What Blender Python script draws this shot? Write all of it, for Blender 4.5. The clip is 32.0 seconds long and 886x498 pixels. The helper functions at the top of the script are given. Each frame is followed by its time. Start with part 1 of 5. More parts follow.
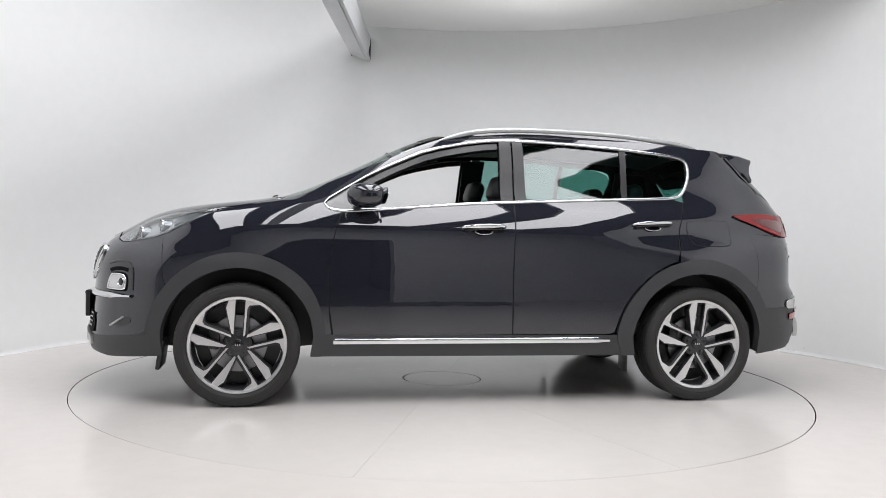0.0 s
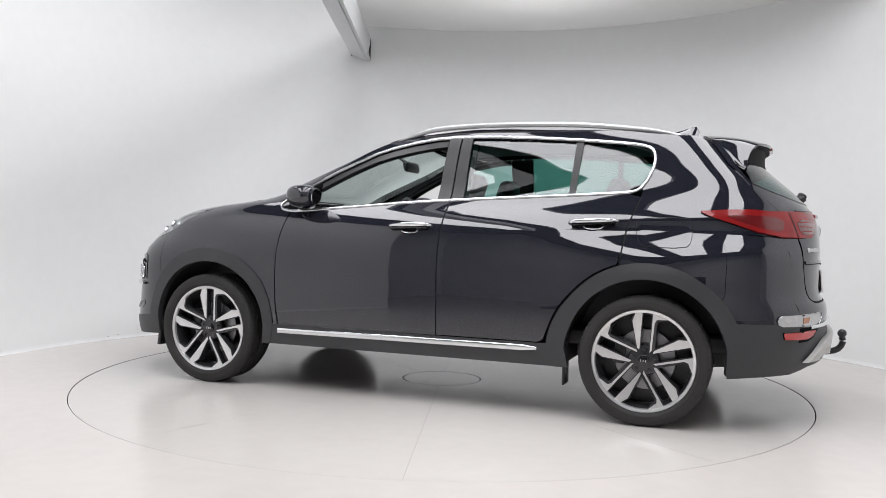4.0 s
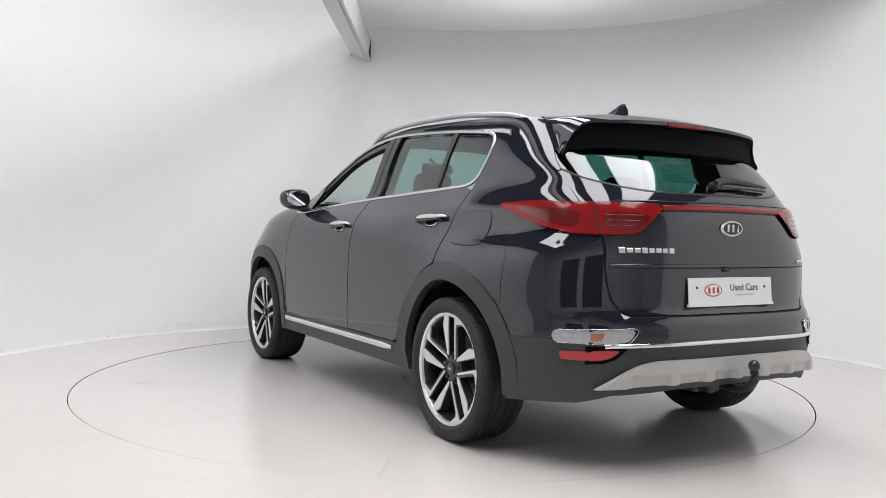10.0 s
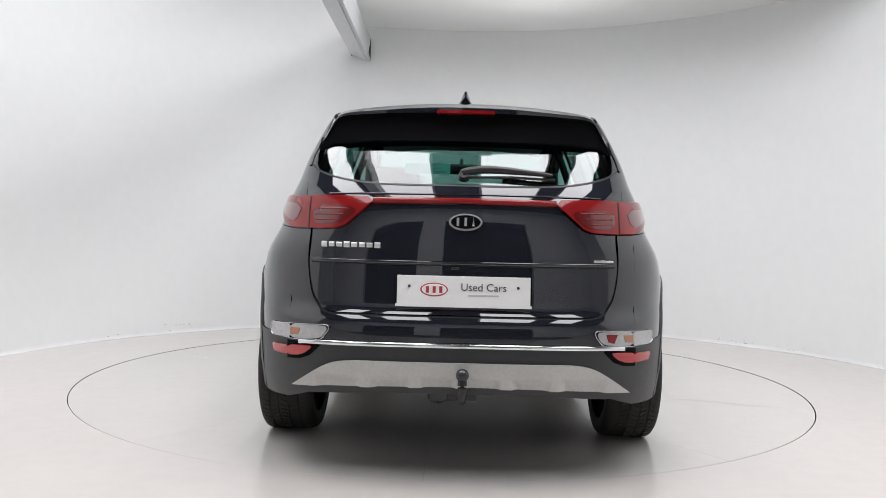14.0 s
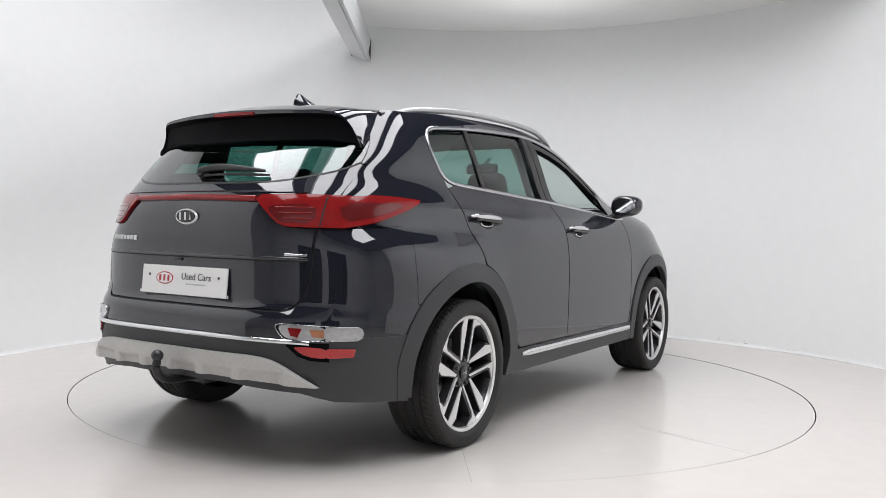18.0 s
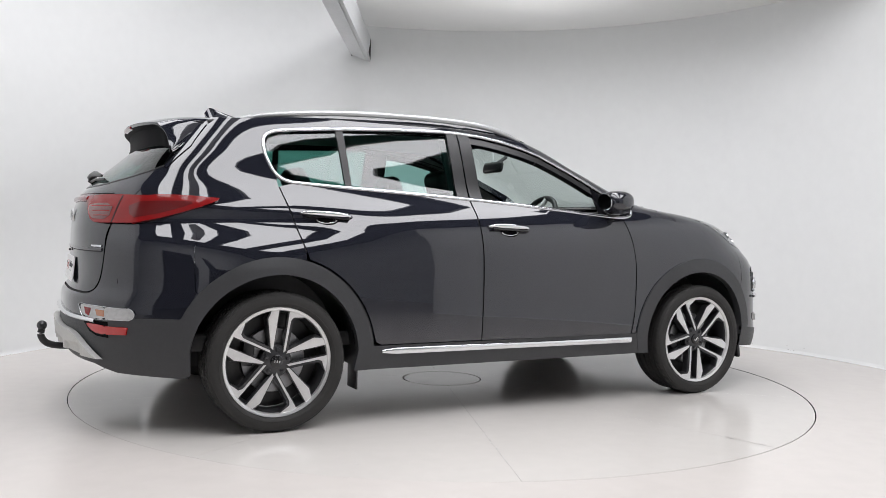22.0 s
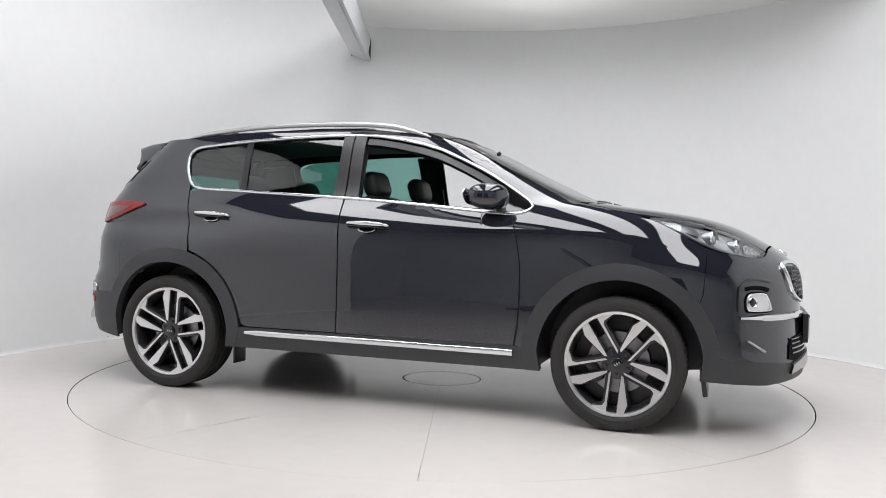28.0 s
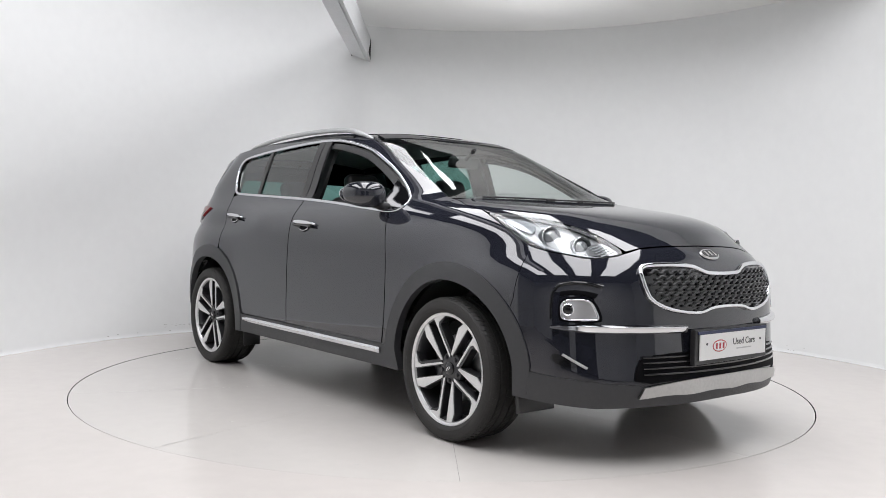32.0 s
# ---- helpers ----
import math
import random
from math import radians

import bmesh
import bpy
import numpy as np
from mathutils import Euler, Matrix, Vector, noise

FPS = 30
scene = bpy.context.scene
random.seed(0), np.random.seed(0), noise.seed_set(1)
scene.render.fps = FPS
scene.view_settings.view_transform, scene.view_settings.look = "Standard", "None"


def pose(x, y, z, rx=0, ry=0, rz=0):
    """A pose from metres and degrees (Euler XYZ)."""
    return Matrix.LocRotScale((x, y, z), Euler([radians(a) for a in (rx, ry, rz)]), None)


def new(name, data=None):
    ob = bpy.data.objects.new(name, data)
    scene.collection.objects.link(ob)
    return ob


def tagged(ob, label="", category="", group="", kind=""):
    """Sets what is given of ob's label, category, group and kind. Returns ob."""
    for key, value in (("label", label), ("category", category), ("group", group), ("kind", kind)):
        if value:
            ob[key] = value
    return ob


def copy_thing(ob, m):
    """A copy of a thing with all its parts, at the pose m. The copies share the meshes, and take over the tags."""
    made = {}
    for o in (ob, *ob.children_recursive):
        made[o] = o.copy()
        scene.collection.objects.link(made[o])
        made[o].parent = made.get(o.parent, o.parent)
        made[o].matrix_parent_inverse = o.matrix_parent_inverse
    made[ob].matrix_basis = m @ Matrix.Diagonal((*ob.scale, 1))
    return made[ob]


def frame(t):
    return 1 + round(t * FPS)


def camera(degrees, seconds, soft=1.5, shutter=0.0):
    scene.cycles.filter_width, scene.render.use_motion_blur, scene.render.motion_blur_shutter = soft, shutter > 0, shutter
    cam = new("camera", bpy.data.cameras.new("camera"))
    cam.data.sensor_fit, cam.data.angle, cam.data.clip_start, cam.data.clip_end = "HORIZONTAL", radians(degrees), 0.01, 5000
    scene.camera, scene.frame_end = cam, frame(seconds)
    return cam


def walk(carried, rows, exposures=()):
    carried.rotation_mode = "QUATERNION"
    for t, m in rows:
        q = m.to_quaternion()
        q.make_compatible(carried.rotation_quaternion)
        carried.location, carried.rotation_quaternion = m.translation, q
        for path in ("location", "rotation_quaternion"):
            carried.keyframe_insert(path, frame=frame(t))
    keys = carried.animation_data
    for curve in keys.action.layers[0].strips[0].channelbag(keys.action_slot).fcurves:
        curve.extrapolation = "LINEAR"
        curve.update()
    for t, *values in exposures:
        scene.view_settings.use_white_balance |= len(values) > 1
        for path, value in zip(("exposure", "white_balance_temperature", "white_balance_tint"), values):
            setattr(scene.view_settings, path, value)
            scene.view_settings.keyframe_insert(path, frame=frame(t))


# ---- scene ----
# The camera stands still; the car turns on a turntable in a round white photo booth.
cam = camera(55.7, 32.0, soft=0.7)
EYE = (0.0, -5.522, 0.9965)
CAM_POSE = pose(*EYE, 90 - 1.47, 0, 0.117) @ pose(0, 0, 0, 0, 0, 1.288)
walk(cam, [(0, CAM_POSE), (32, CAM_POSE)], exposures=[(0, 0.0), (32, 0.0)])

# heading of the car on the turntable, second by second
TURN = [(0.0, 190.2), (0.5, 186.45), (1.0, 182.75), (1.5, 178.95), (2.0, 174.9), (2.5, 170.9), (3.0, 167.05), (3.5, 163.2),
        (4.5, 155.3), (5.5, 147.4), (6.0, 143.5), (6.5, 139.5), (7.0, 135.6), (7.5, 131.8), (8.0, 128.75), (8.5, 126.75),
        (9.0, 125.3), (9.5, 123.5), (10.0, 120.7), (10.5, 117.0), (11.0, 112.9), (12.0, 104.95), (13.0, 97.1), (14.0, 89.3),
        (15.0, 81.55), (16.0, 73.8), (17.5, 62.1), (18.0, 58.2), (19.0, 50.45), (20.0, 42.7), (21.0, 34.95), (22.0, 27.3),
        (23.0, 19.6), (24.0, 11.9), (25.0, 4.15), (25.5, 0.2), (26.5, -7.5), (27.5, -15.3), (28.0, -19.2), (29.0, -27.1),
        (30.0, -35.05), (31.0, -43.0), (32.0, -50.95)]
CAR_SHIFT = (-0.066, -0.101)


def motions():
    walk(car, [(t, pose(0, 0, 0, 0, 0, a) @ pose(CAR_SHIFT[0], CAR_SHIFT[1], 0)) for t, a in TURN])
    walk(turntable, [(t, pose(0, 0, 0, 0, 0, a)) for t, a in TURN])


# ---------------------------------------------------------------- world and light
world = bpy.data.worlds.new("world")
scene.world = world
world.use_nodes = True
world.node_tree.nodes["Background"].inputs[0].default_value = (0.75, 0.8, 0.9, 1)
world.node_tree.nodes["Background"].inputs[1].default_value = 0.02
WATTS_PER_METRE, LAMP_Z = 15.5, 3.9


# ---------------------------------------------------------------- materials
def material(name, color, rough=0.5, metal=0.0, spec=0.5, coat=0.0, coat_rough=0.03, coat_ior=1.5, vary=0.06, scale=6.0, bump=0.0, bump_scale=200.0,
             rough_vary=0.0, emit=None, glow=0.0, flake=0.0):
    m = bpy.data.materials.new(name)
    m.use_nodes = True
    nt = m.node_tree
    b = nt.nodes["Principled BSDF"]
    b.inputs["Roughness"].default_value = rough
    b.inputs["Metallic"].default_value = metal
    b.inputs["Specular IOR Level"].default_value = spec
    b.inputs["Coat Weight"].default_value = coat
    b.inputs["Coat Roughness"].default_value = coat_rough
    b.inputs["Coat IOR"].default_value = coat_ior
    co = nt.nodes.new("ShaderNodeTexCoord")
    n1 = nt.nodes.new("ShaderNodeTexNoise")
    n1.inputs["Scale"].default_value = scale
    n1.inputs["Detail"].default_value = 6
    nt.links.new(co.outputs["Object"], n1.inputs["Vector"])
    n2 = nt.nodes.new("ShaderNodeTexNoise")
    n2.inputs["Scale"].default_value = scale * 14
    n2.inputs["Detail"].default_value = 3
    nt.links.new(co.outputs["Object"], n2.inputs["Vector"])
    mean = nt.nodes.new("ShaderNodeMath")
    mean.operation = "ADD"
    nt.links.new(n1.outputs["Fac"], mean.inputs[0])
    nt.links.new(n2.outputs["Fac"], mean.inputs[1])
    ramp = nt.nodes.new("ShaderNodeMapRange")
    ramp.inputs["From Min"].default_value, ramp.inputs["From Max"].default_value = 0.7, 1.3
    ramp.inputs["To Min"].default_value, ramp.inputs["To Max"].default_value = 1 - vary, 1 + vary
    nt.links.new(mean.outputs[0], ramp.inputs["Value"])
    mul = nt.nodes.new("ShaderNodeVectorMath")
    mul.operation = "SCALE"
    mul.inputs[0].default_value = color
    nt.links.new(ramp.outputs[0], mul.inputs["Scale"])
    nt.links.new(mul.outputs[0], b.inputs["Base Color"])
    if rough_vary:
        rr = nt.nodes.new("ShaderNodeMapRange")
        rr.inputs["From Min"].default_value, rr.inputs["From Max"].default_value = 0.7, 1.3
        rr.inputs["To Min"].default_value, rr.inputs["To Max"].default_value = rough - rough_vary, rough + rough_vary
        nt.links.new(mean.outputs[0], rr.inputs["Value"])
        nt.links.new(rr.outputs[0], b.inputs["Roughness"])
    if bump:
        n3 = nt.nodes.new("ShaderNodeTexNoise")
        n3.inputs["Scale"].default_value = bump_scale
        n3.inputs["Detail"].default_value = 4
        nt.links.new(co.outputs["Object"], n3.inputs["Vector"])
        bp = nt.nodes.new("ShaderNodeBump")
        bp.inputs["Strength"].default_value = bump
        bp.inputs["Distance"].default_value = 0.002
        nt.links.new(n3.outputs["Fac"], bp.inputs["Height"])
        nt.links.new(bp.outputs[0], b.inputs["Normal"])
        nt.links.new(bp.outputs[0], b.inputs["Coat Normal"])
    if emit:
        b.inputs["Emission Color"].default_value = (*emit, 1)
        b.inputs["Emission Strength"].default_value = glow
    return m


def glass(name, tint, base=0.04, rough=0.0):
    m = bpy.data.materials.new(name)
    m.use_nodes = True
    nt = m.node_tree
    nt.nodes.clear()
    out = nt.nodes.new("ShaderNodeOutputMaterial")
    mix = nt.nodes.new("ShaderNodeMixShader")
    tr = nt.nodes.new("ShaderNodeBsdfTransparent")
    tr.inputs[0].default_value = (*tint, 1)
    gl = nt.nodes.new("ShaderNodeBsdfGlossy")
    gl.inputs["Roughness"].default_value = rough
    lw = nt.nodes.new("ShaderNodeLayerWeight")
    lw.inputs["Blend"].default_value = 0.5
    pw = nt.nodes.new("ShaderNodeMath")
    pw.operation = "POWER"
    pw.inputs[1].default_value = 4.0
    ma = nt.nodes.new("ShaderNodeMath")
    ma.operation = "MULTIPLY_ADD"
    ma.inputs[1].default_value, ma.inputs[2].default_value = 1 - base, base
    nt.links.new(lw.outputs["Facing"], pw.inputs[0])
    nt.links.new(pw.outputs[0], ma.inputs[0])
    nt.links.new(ma.outputs[0], mix.inputs[0])
    nt.links.new(tr.outputs[0], mix.inputs[1])
    nt.links.new(gl.outputs[0], mix.inputs[2])
    nt.links.new(mix.outputs[0], out.inputs[0])
    return m


WALL = material("booth_wall_paint", (0.82, 0.83, 0.825), 0.6, vary=0.015, scale=0.8, bump=0.05, bump_scale=60)
CEIL = material("ceiling_paint", (0.92, 0.92, 0.91), 0.7, vary=0.02, scale=0.8)
FLOOR = material("booth_floor_paint", (0.62, 0.585, 0.555), 0.22, vary=0.025, scale=0.7)
DECK = material("deck_paint", (0.615, 0.59, 0.56), 0.17, vary=0.02, scale=0.8)
# translucency added to the thin white ceiling, to brighten it and the upper wall
nt = CEIL.node_tree
skin = nt.nodes["Principled BSDF"]
thin = nt.nodes.new("ShaderNodeBsdfTranslucent")
thin.inputs["Color"].default_value = (0.9, 0.9, 0.89, 1)
both = nt.nodes.new("ShaderNodeMixShader")
both.inputs[0].default_value = 0.5
nt.links.new(skin.outputs[0], both.inputs[1])
nt.links.new(thin.outputs[0], both.inputs[2])
nt.links.new(both.outputs[0], nt.nodes["Material Output"].inputs[0])
HALL = material("hall_wall", (0.62, 0.63, 0.64), 0.8, vary=0.1, scale=1.0)
HALL_TOP = material("hall_ceiling_paint", (0.05, 0.05, 0.055), 0.8, vary=0.15)
HALL_DARK = material("dark_matt_surface", (0.09, 0.09, 0.097), 0.8, vary=0.2)
DARK = material("dark_gap", (0.012, 0.012, 0.013), 0.8)
STEEL = material("painted_steel_beam", (0.66, 0.67, 0.68), 0.45, vary=0.05, scale=3)
GLOW = material("light_diffuser", (0.85, 0.85, 0.85), 0.5)
PAINT = material("black_pearl_paint", (0.0145, 0.0157, 0.0225), 0.5, metal=0.0, spec=0.0, coat=1.0, coat_rough=0.0, coat_ior=1.78, vary=0.05, scale=3, bump=0.22, bump_scale=3.5)
PLASTIC = material("dark_grey_plastic", (0.038, 0.039, 0.042), 0.48, vary=0.08, scale=5, bump=0.25, bump_scale=700)
AMBER = material("amber_lens", (.42, .17, .08), .2, coat=1.0, vary=.1, scale=30)
SOOT = material("matt_black_plastic", (0.004, 0.004, 0.005), 0.6, spec=0.06, vary=0.1)
BLACK = material("satin_black_plastic", (0.018, 0.018, 0.019), 0.35, vary=0.08)
GLOSS = material("gloss_black_plastic", (0.006, 0.006, 0.007), 0.06, vary=0.05, coat=0.4)
CHROME = material("chrome", (0.74, 0.75, 0.77), 0.10, metal=1.0, vary=0.02)
ALLOY = material("machined_alloy", (0.72, 0.72, 0.72), 0.32, metal=0.8, vary=0.05, scale=30)
ALLOY_DARK = material("dark_alloy_paint", (0.035, 0.035, 0.038), 0.3, metal=0.3, vary=0.08, coat=0.3)
SKID = material("worn_silver_plastic", (0.50, 0.495, 0.48), 0.42, metal=0.25, vary=0.08)
SILVER = material("satin_silver_trim", (0.47, 0.475, 0.48), 0.38, metal=0.55, vary=0.05)
RUBBER = material("tyre_rubber", (0.022, 0.021, 0.02), 0.72, vary=0.12, scale=8, bump=0.2, bump_scale=300)
DISC = material("brake_disc_steel", (0.32, 0.32, 0.33), 0.4, metal=1.0, vary=0.15, scale=20)
SIDE_GLASS = glass("privacy_glass", (0.26, 0.50, 0.45), 0.09)
CLEAR_GLASS = glass("windscreen_glass", (0.74, 0.84, 0.81), 0.06)
REAR_GLASS = glass("rear_privacy_glass", (0.17, 0.36, 0.33), 0.12)
LENS = glass("clear_lamp_lens", (0.92, 0.94, 0.95), 0.05)
RED = material("red_lamp_lens", (0.22, 0.010, 0.011), 0.15, spec=0.2, coat=0.45, vary=0.12, scale=12)
RED_DEEP = material("deep_red_lamp_insert", (0.11, 0.005, 0.006), 0.2, coat=1.0, vary=0.1, scale=12)
RED_REFLEX = material("red_reflector", (0.42, 0.012, 0.012), 0.2, coat=1.0, vary=0.1, scale=60)
WHITE_LENS = material("pale_lamp_lens", (0.30, 0.30, 0.30), 0.12, metal=0.4, coat=1.0, vary=0.1, scale=25)
PROJECTOR = material("projector_glass", (0.42, 0.43, 0.44), 0.08, metal=0.5, coat=1.0)
LAMP_GREY = material("clear_lamp_interior", (0.46, 0.46, 0.46), 0.3, metal=0.2, coat=1.0, vary=0.2, scale=60)
BOWL = material("lamp_bowl_silver", (0.30, 0.31, 0.32), 0.28, metal=0.9, vary=0.06, scale=10)
PEARL = material("fog_lamp_silver", (0.70, 0.70, 0.71), 0.16, metal=0.6, vary=0.03, scale=4)
CHROME_SATIN = material("satin_chrome", (0.62, 0.63, 0.65), 0.2, metal=1.0, vary=0.03)
LABEL = material("pale_green_label", (0.55, 0.72, 0.68), 0.6, vary=0.05)
LEATHER = material("black_leather", (0.022, 0.022, 0.023), 0.45, vary=0.12, scale=10, bump=0.2, bump_scale=350)
TRIM = material("black_cabin_trim", (0.022, 0.022, 0.023), 0.6, vary=0.1)
LINER = material("pale_headliner_cloth", (0.30, 0.30, 0.29), 0.9, vary=0.05, scale=40)
PLATE = material("white_plate", (0.80, 0.80, 0.79), 0.35, vary=0.02)
INK = material("dark_print", (0.05, 0.05, 0.055), 0.5)
INK_RED = material("red_print", (0.42, 0.04, 0.05), 0.5)
INK_PALE = material("pale_print", (0.5, 0.5, 0.5), 0.5)
BLUE = material("blue_print", (0.02, 0.028, 0.08), 0.4)
JOINT = material("grey_joint_line", (0.22, 0.21, 0.20), 0.8, vary=0.3, scale=20)
SCUFF = material("grey_scuff", (0.42, 0.41, 0.39), 0.8, vary=0.3, scale=20)


# ---------------------------------------------------------------- mesh helpers
def link_mesh(name, me, mat, parent=None, label=""):
    me.materials.append(mat)
    ob = new(name, me)
    if parent is not None:
        ob.parent = parent
    if label:
        ob["label"] = label
    return ob


def part(name, bm, mat, parent=None, label="", smooth=35):
    """One bmesh as one mesh object under a thing or a part."""
    me = bpy.data.meshes.new(name)
    bmesh.ops.recalc_face_normals(bm, faces=bm.faces)
    bm.to_mesh(me)
    bm.free()
    if smooth:
        me.shade_smooth()
        me.set_sharp_from_angle(angle=radians(smooth))
    return link_mesh(name, me, mat, parent, label)


def pymesh(name, verts, faces, mat, parent=None, label="", smooth=35):
    me = bpy.data.meshes.new(name)
    me.from_pydata([tuple(v) for v in verts], [], faces)
    if smooth:
        me.shade_smooth()
        me.set_sharp_from_angle(angle=radians(smooth))
    return link_mesh(name, me, mat, parent, label)


def empty(name, label="", category="", group="", kind=""):
    return tagged(new(name), label, category, group, kind)


def box_bm(c, size, bevel=0.0, seg=2, rot=None):
    bm = bmesh.new()
    m = Matrix.Translation(c) @ (rot.to_4x4() if rot is not None else Matrix.Identity(4)) @ Matrix.Diagonal((*size, 1))
    bmesh.ops.create_cube(bm, size=1, matrix=m)
    if bevel:
        bmesh.ops.bevel(bm, geom=list(bm.edges), offset=bevel, segments=seg, profile=0.5, affect="EDGES")
    return bm


def lathe_bm(profile, n=48, axis="Y"):
    """Turn (radius, along) pairs round an axis."""
    bm = bmesh.new()
    rings = []
    for r, h in profile:
        ring = []
        for i in range(n):
            a = 2 * math.pi * i / n
            p = (r * math.cos(a), h, r * math.sin(a)) if axis == "Y" else ((r * math.cos(a), r * math.sin(a), h) if axis == "Z" else (h, r * math.cos(a), r * math.sin(a)))
            ring.append(bm.verts.new(p))
        rings.append(ring)
    for a, b in zip(rings, rings[1:]):
        for i in range(n):
            j = (i + 1) % n
            bm.faces.new((a[i], a[j], b[j], b[i]))
    return bm


def tube_bm(points, radius, n=12, closed=False):
    bm = bmesh.new()
    pts = [Vector(p) for p in points]
    rad = radius if isinstance(radius, (list, tuple)) else [radius] * len(pts)
    rings = []
    for i, p in enumerate(pts):
        if closed:
            d = pts[(i + 1) % len(pts)] - pts[i - 1]
        else:
            d = pts[min(i + 1, len(pts) - 1)] - pts[max(i - 1, 0)]
        d.normalize()
        a = d.cross(Vector((0, 0, 1)))
        if a.length < 1e-3:
            a = d.cross(Vector((1, 0, 0)))
        a.normalize()
        b = d.cross(a)
        rings.append([bm.verts.new(p + rad[i] * (math.cos(2 * math.pi * k / n) * a + math.sin(2 * math.pi * k / n) * b)) for k in range(n)])
    pairs = list(zip(rings, rings[1:])) + ([(rings[-1], rings[0])] if closed else [])
    for a, b in pairs:
        for k in range(n):
            j = (k + 1) % n
            bm.faces.new((a[k], a[j], b[j], b[k]))
    if not closed:
        bm.faces.new(rings[0][::-1])
        bm.faces.new(rings[-1])
    return bm


def prism_bm(outline, depth, frame_at, bevel=0.0):
    """A flat outline (u, v) given thickness along w; frame_at(u, v, w) gives the place."""
    bm = bmesh.new()
    lo = [bm.verts.new(frame_at(u, v, 0)) for u, v in outline]
    hi = [bm.verts.new(frame_at(u, v, depth)) for u, v in outline]
    n = len(outline)
    bm.faces.new(lo[::-1])
    top = bm.faces.new(hi)
    for i in range(n):
        bm.faces.new((lo[i], lo[(i + 1) % n], hi[(i + 1) % n], hi[i]))
    if bevel:
        bmesh.ops.bevel(bm, geom=list(top.edges), offset=bevel, segments=2, profile=0.5, affect="EDGES")
    return bm


def smooth_line(pts, rounds=2, closed=False):
    """Corner cutting."""
    for _ in range(rounds):
        out = [] if closed else [pts[0]]
        for i in range(len(pts) if closed else len(pts) - 1):
            a, b = pts[i], pts[(i + 1) % len(pts)]
            out.append(tuple(0.75 * p + 0.25 * q for p, q in zip(a, b)))
            out.append(tuple(0.25 * p + 0.75 * q for p, q in zip(a, b)))
        pts = out if closed else out + [pts[-1]]
    return pts


def curve_line(pts, n=6):
    """A smooth line through all points (Catmull-Rom)."""
    out = []
    for i in range(len(pts) - 1):
        p0, p1, p2, p3 = pts[max(i - 1, 0)], pts[i], pts[i + 1], pts[min(i + 2, len(pts) - 1)]
        for k in range(n):
            t = k / n
            out.append(tuple(0.5 * (2 * b + (c - a) * t + (2 * a - 5 * b + 4 * c - d) * t * t + (3 * b - a - 3 * c + d) * t ** 3)
                             for a, b, c, d in zip(p0, p1, p2, p3)))
    return out + [tuple(pts[-1])]


# ---------------------------------------------------------------- the booth
BC, BR, WALL_H = (0.13, -0.35), 3.42, 3.0
turntable = empty("turntable", "round white painted turntable deck set flush in the floor", "turntable")
DECK_R, PIT_R, PIT_X, PIT_Y = 2.2565, 2.2675, 0.001, 0.0085


def wedge(a0, a1, r0, r1, top, depth, n=24):
    """A deck panel: a ring sector with thickness and a small bevel."""
    bm = bmesh.new()
    g = 0.0005
    lo, hi, pts = [], [], []
    for i in range(n + 1):
        a = a0 + (a1 - a0) * i / n
        pts.append((r1 * math.cos(a), r1 * math.sin(a)))
    for i in range(n + 1):
        a = a1 + (a0 - a1) * i / n
        pts.append((r0 * math.cos(a), r0 * math.sin(a)))
    am = 0.5 * (a0 + a1)
    dx, dy = g * math.cos(am) / math.sin(0.5 * (a1 - a0)), g * math.sin(am) / math.sin(0.5 * (a1 - a0))
    lo = [bm.verts.new((x + dx, y + dy, top - depth)) for x, y in pts]
    hi = [bm.verts.new((x + dx, y + dy, top)) for x, y in pts]
    m = len(pts)
    bm.faces.new(hi)
    bm.faces.new(lo[::-1])
    for i in range(m):
        bm.faces.new((lo[i], lo[(i + 1) % m], hi[(i + 1) % m], hi[i]))
    return bm


for k in range(10):
    part("deck_panel", wedge(radians(36 * k - 1), radians(36 * k + 35), 0.258, DECK_R, 0.0, 0.03), DECK, turntable, smooth=0)
# filler that has broken out of the seams
chips = random.Random(11)
for seam, r0, r1, count in ((-109, 1.48, 2.0, 9), (-73, 1.98, 2.2, 5), (71, 1.84, 2.04, 4), (35, 1.2, 1.3, 2), (143, .6, .9, 3), (-37, .55, .9, 4), (-1, 1.7, 1.8, 2), (179, .8, 1.0, 3)):
    for i in range(count):
        r, a = r0 + (r1 - r0) * (i + chips.uniform(.1, .9)) / count, radians(seam)
        l, w, q = chips.uniform(.010, .035), chips.uniform(.0025, .006), chips.uniform(-.004, .004)
        v = [(r * math.cos(a) + dl * l * math.cos(a) - (dw * w + q) * math.sin(a), r * math.sin(a) + dl * l * math.sin(a) + (dw * w + q) * math.cos(a), .0012) for dl, dw in ((-1, -.4), (.7, -1), (1, .3), (.1, 1), (-.8, .6))]
        pymesh("seam_chip", v, [(0, 1, 2, 3, 4)], SCUFF, turntable, smooth=0)
bm = bmesh.new()
bmesh.ops.create_cone(bm, cap_ends=True, segments=64, radius1=0.252, radius2=0.25, depth=0.03, matrix=Matrix.Translation((0, 0, -0.015)))
part("centre_cover", bm, DECK, turntable, "round white centre cover", smooth=0)
bm = bmesh.new()
bmesh.ops.create_cone(bm, cap_ends=True, segments=96, radius1=2.2, radius2=2.2, depth=0.05, matrix=Matrix.Translation((0, 0, -0.06)))
part("deck_frame", bm, DARK, turntable, "dark frame under the deck", smooth=0)

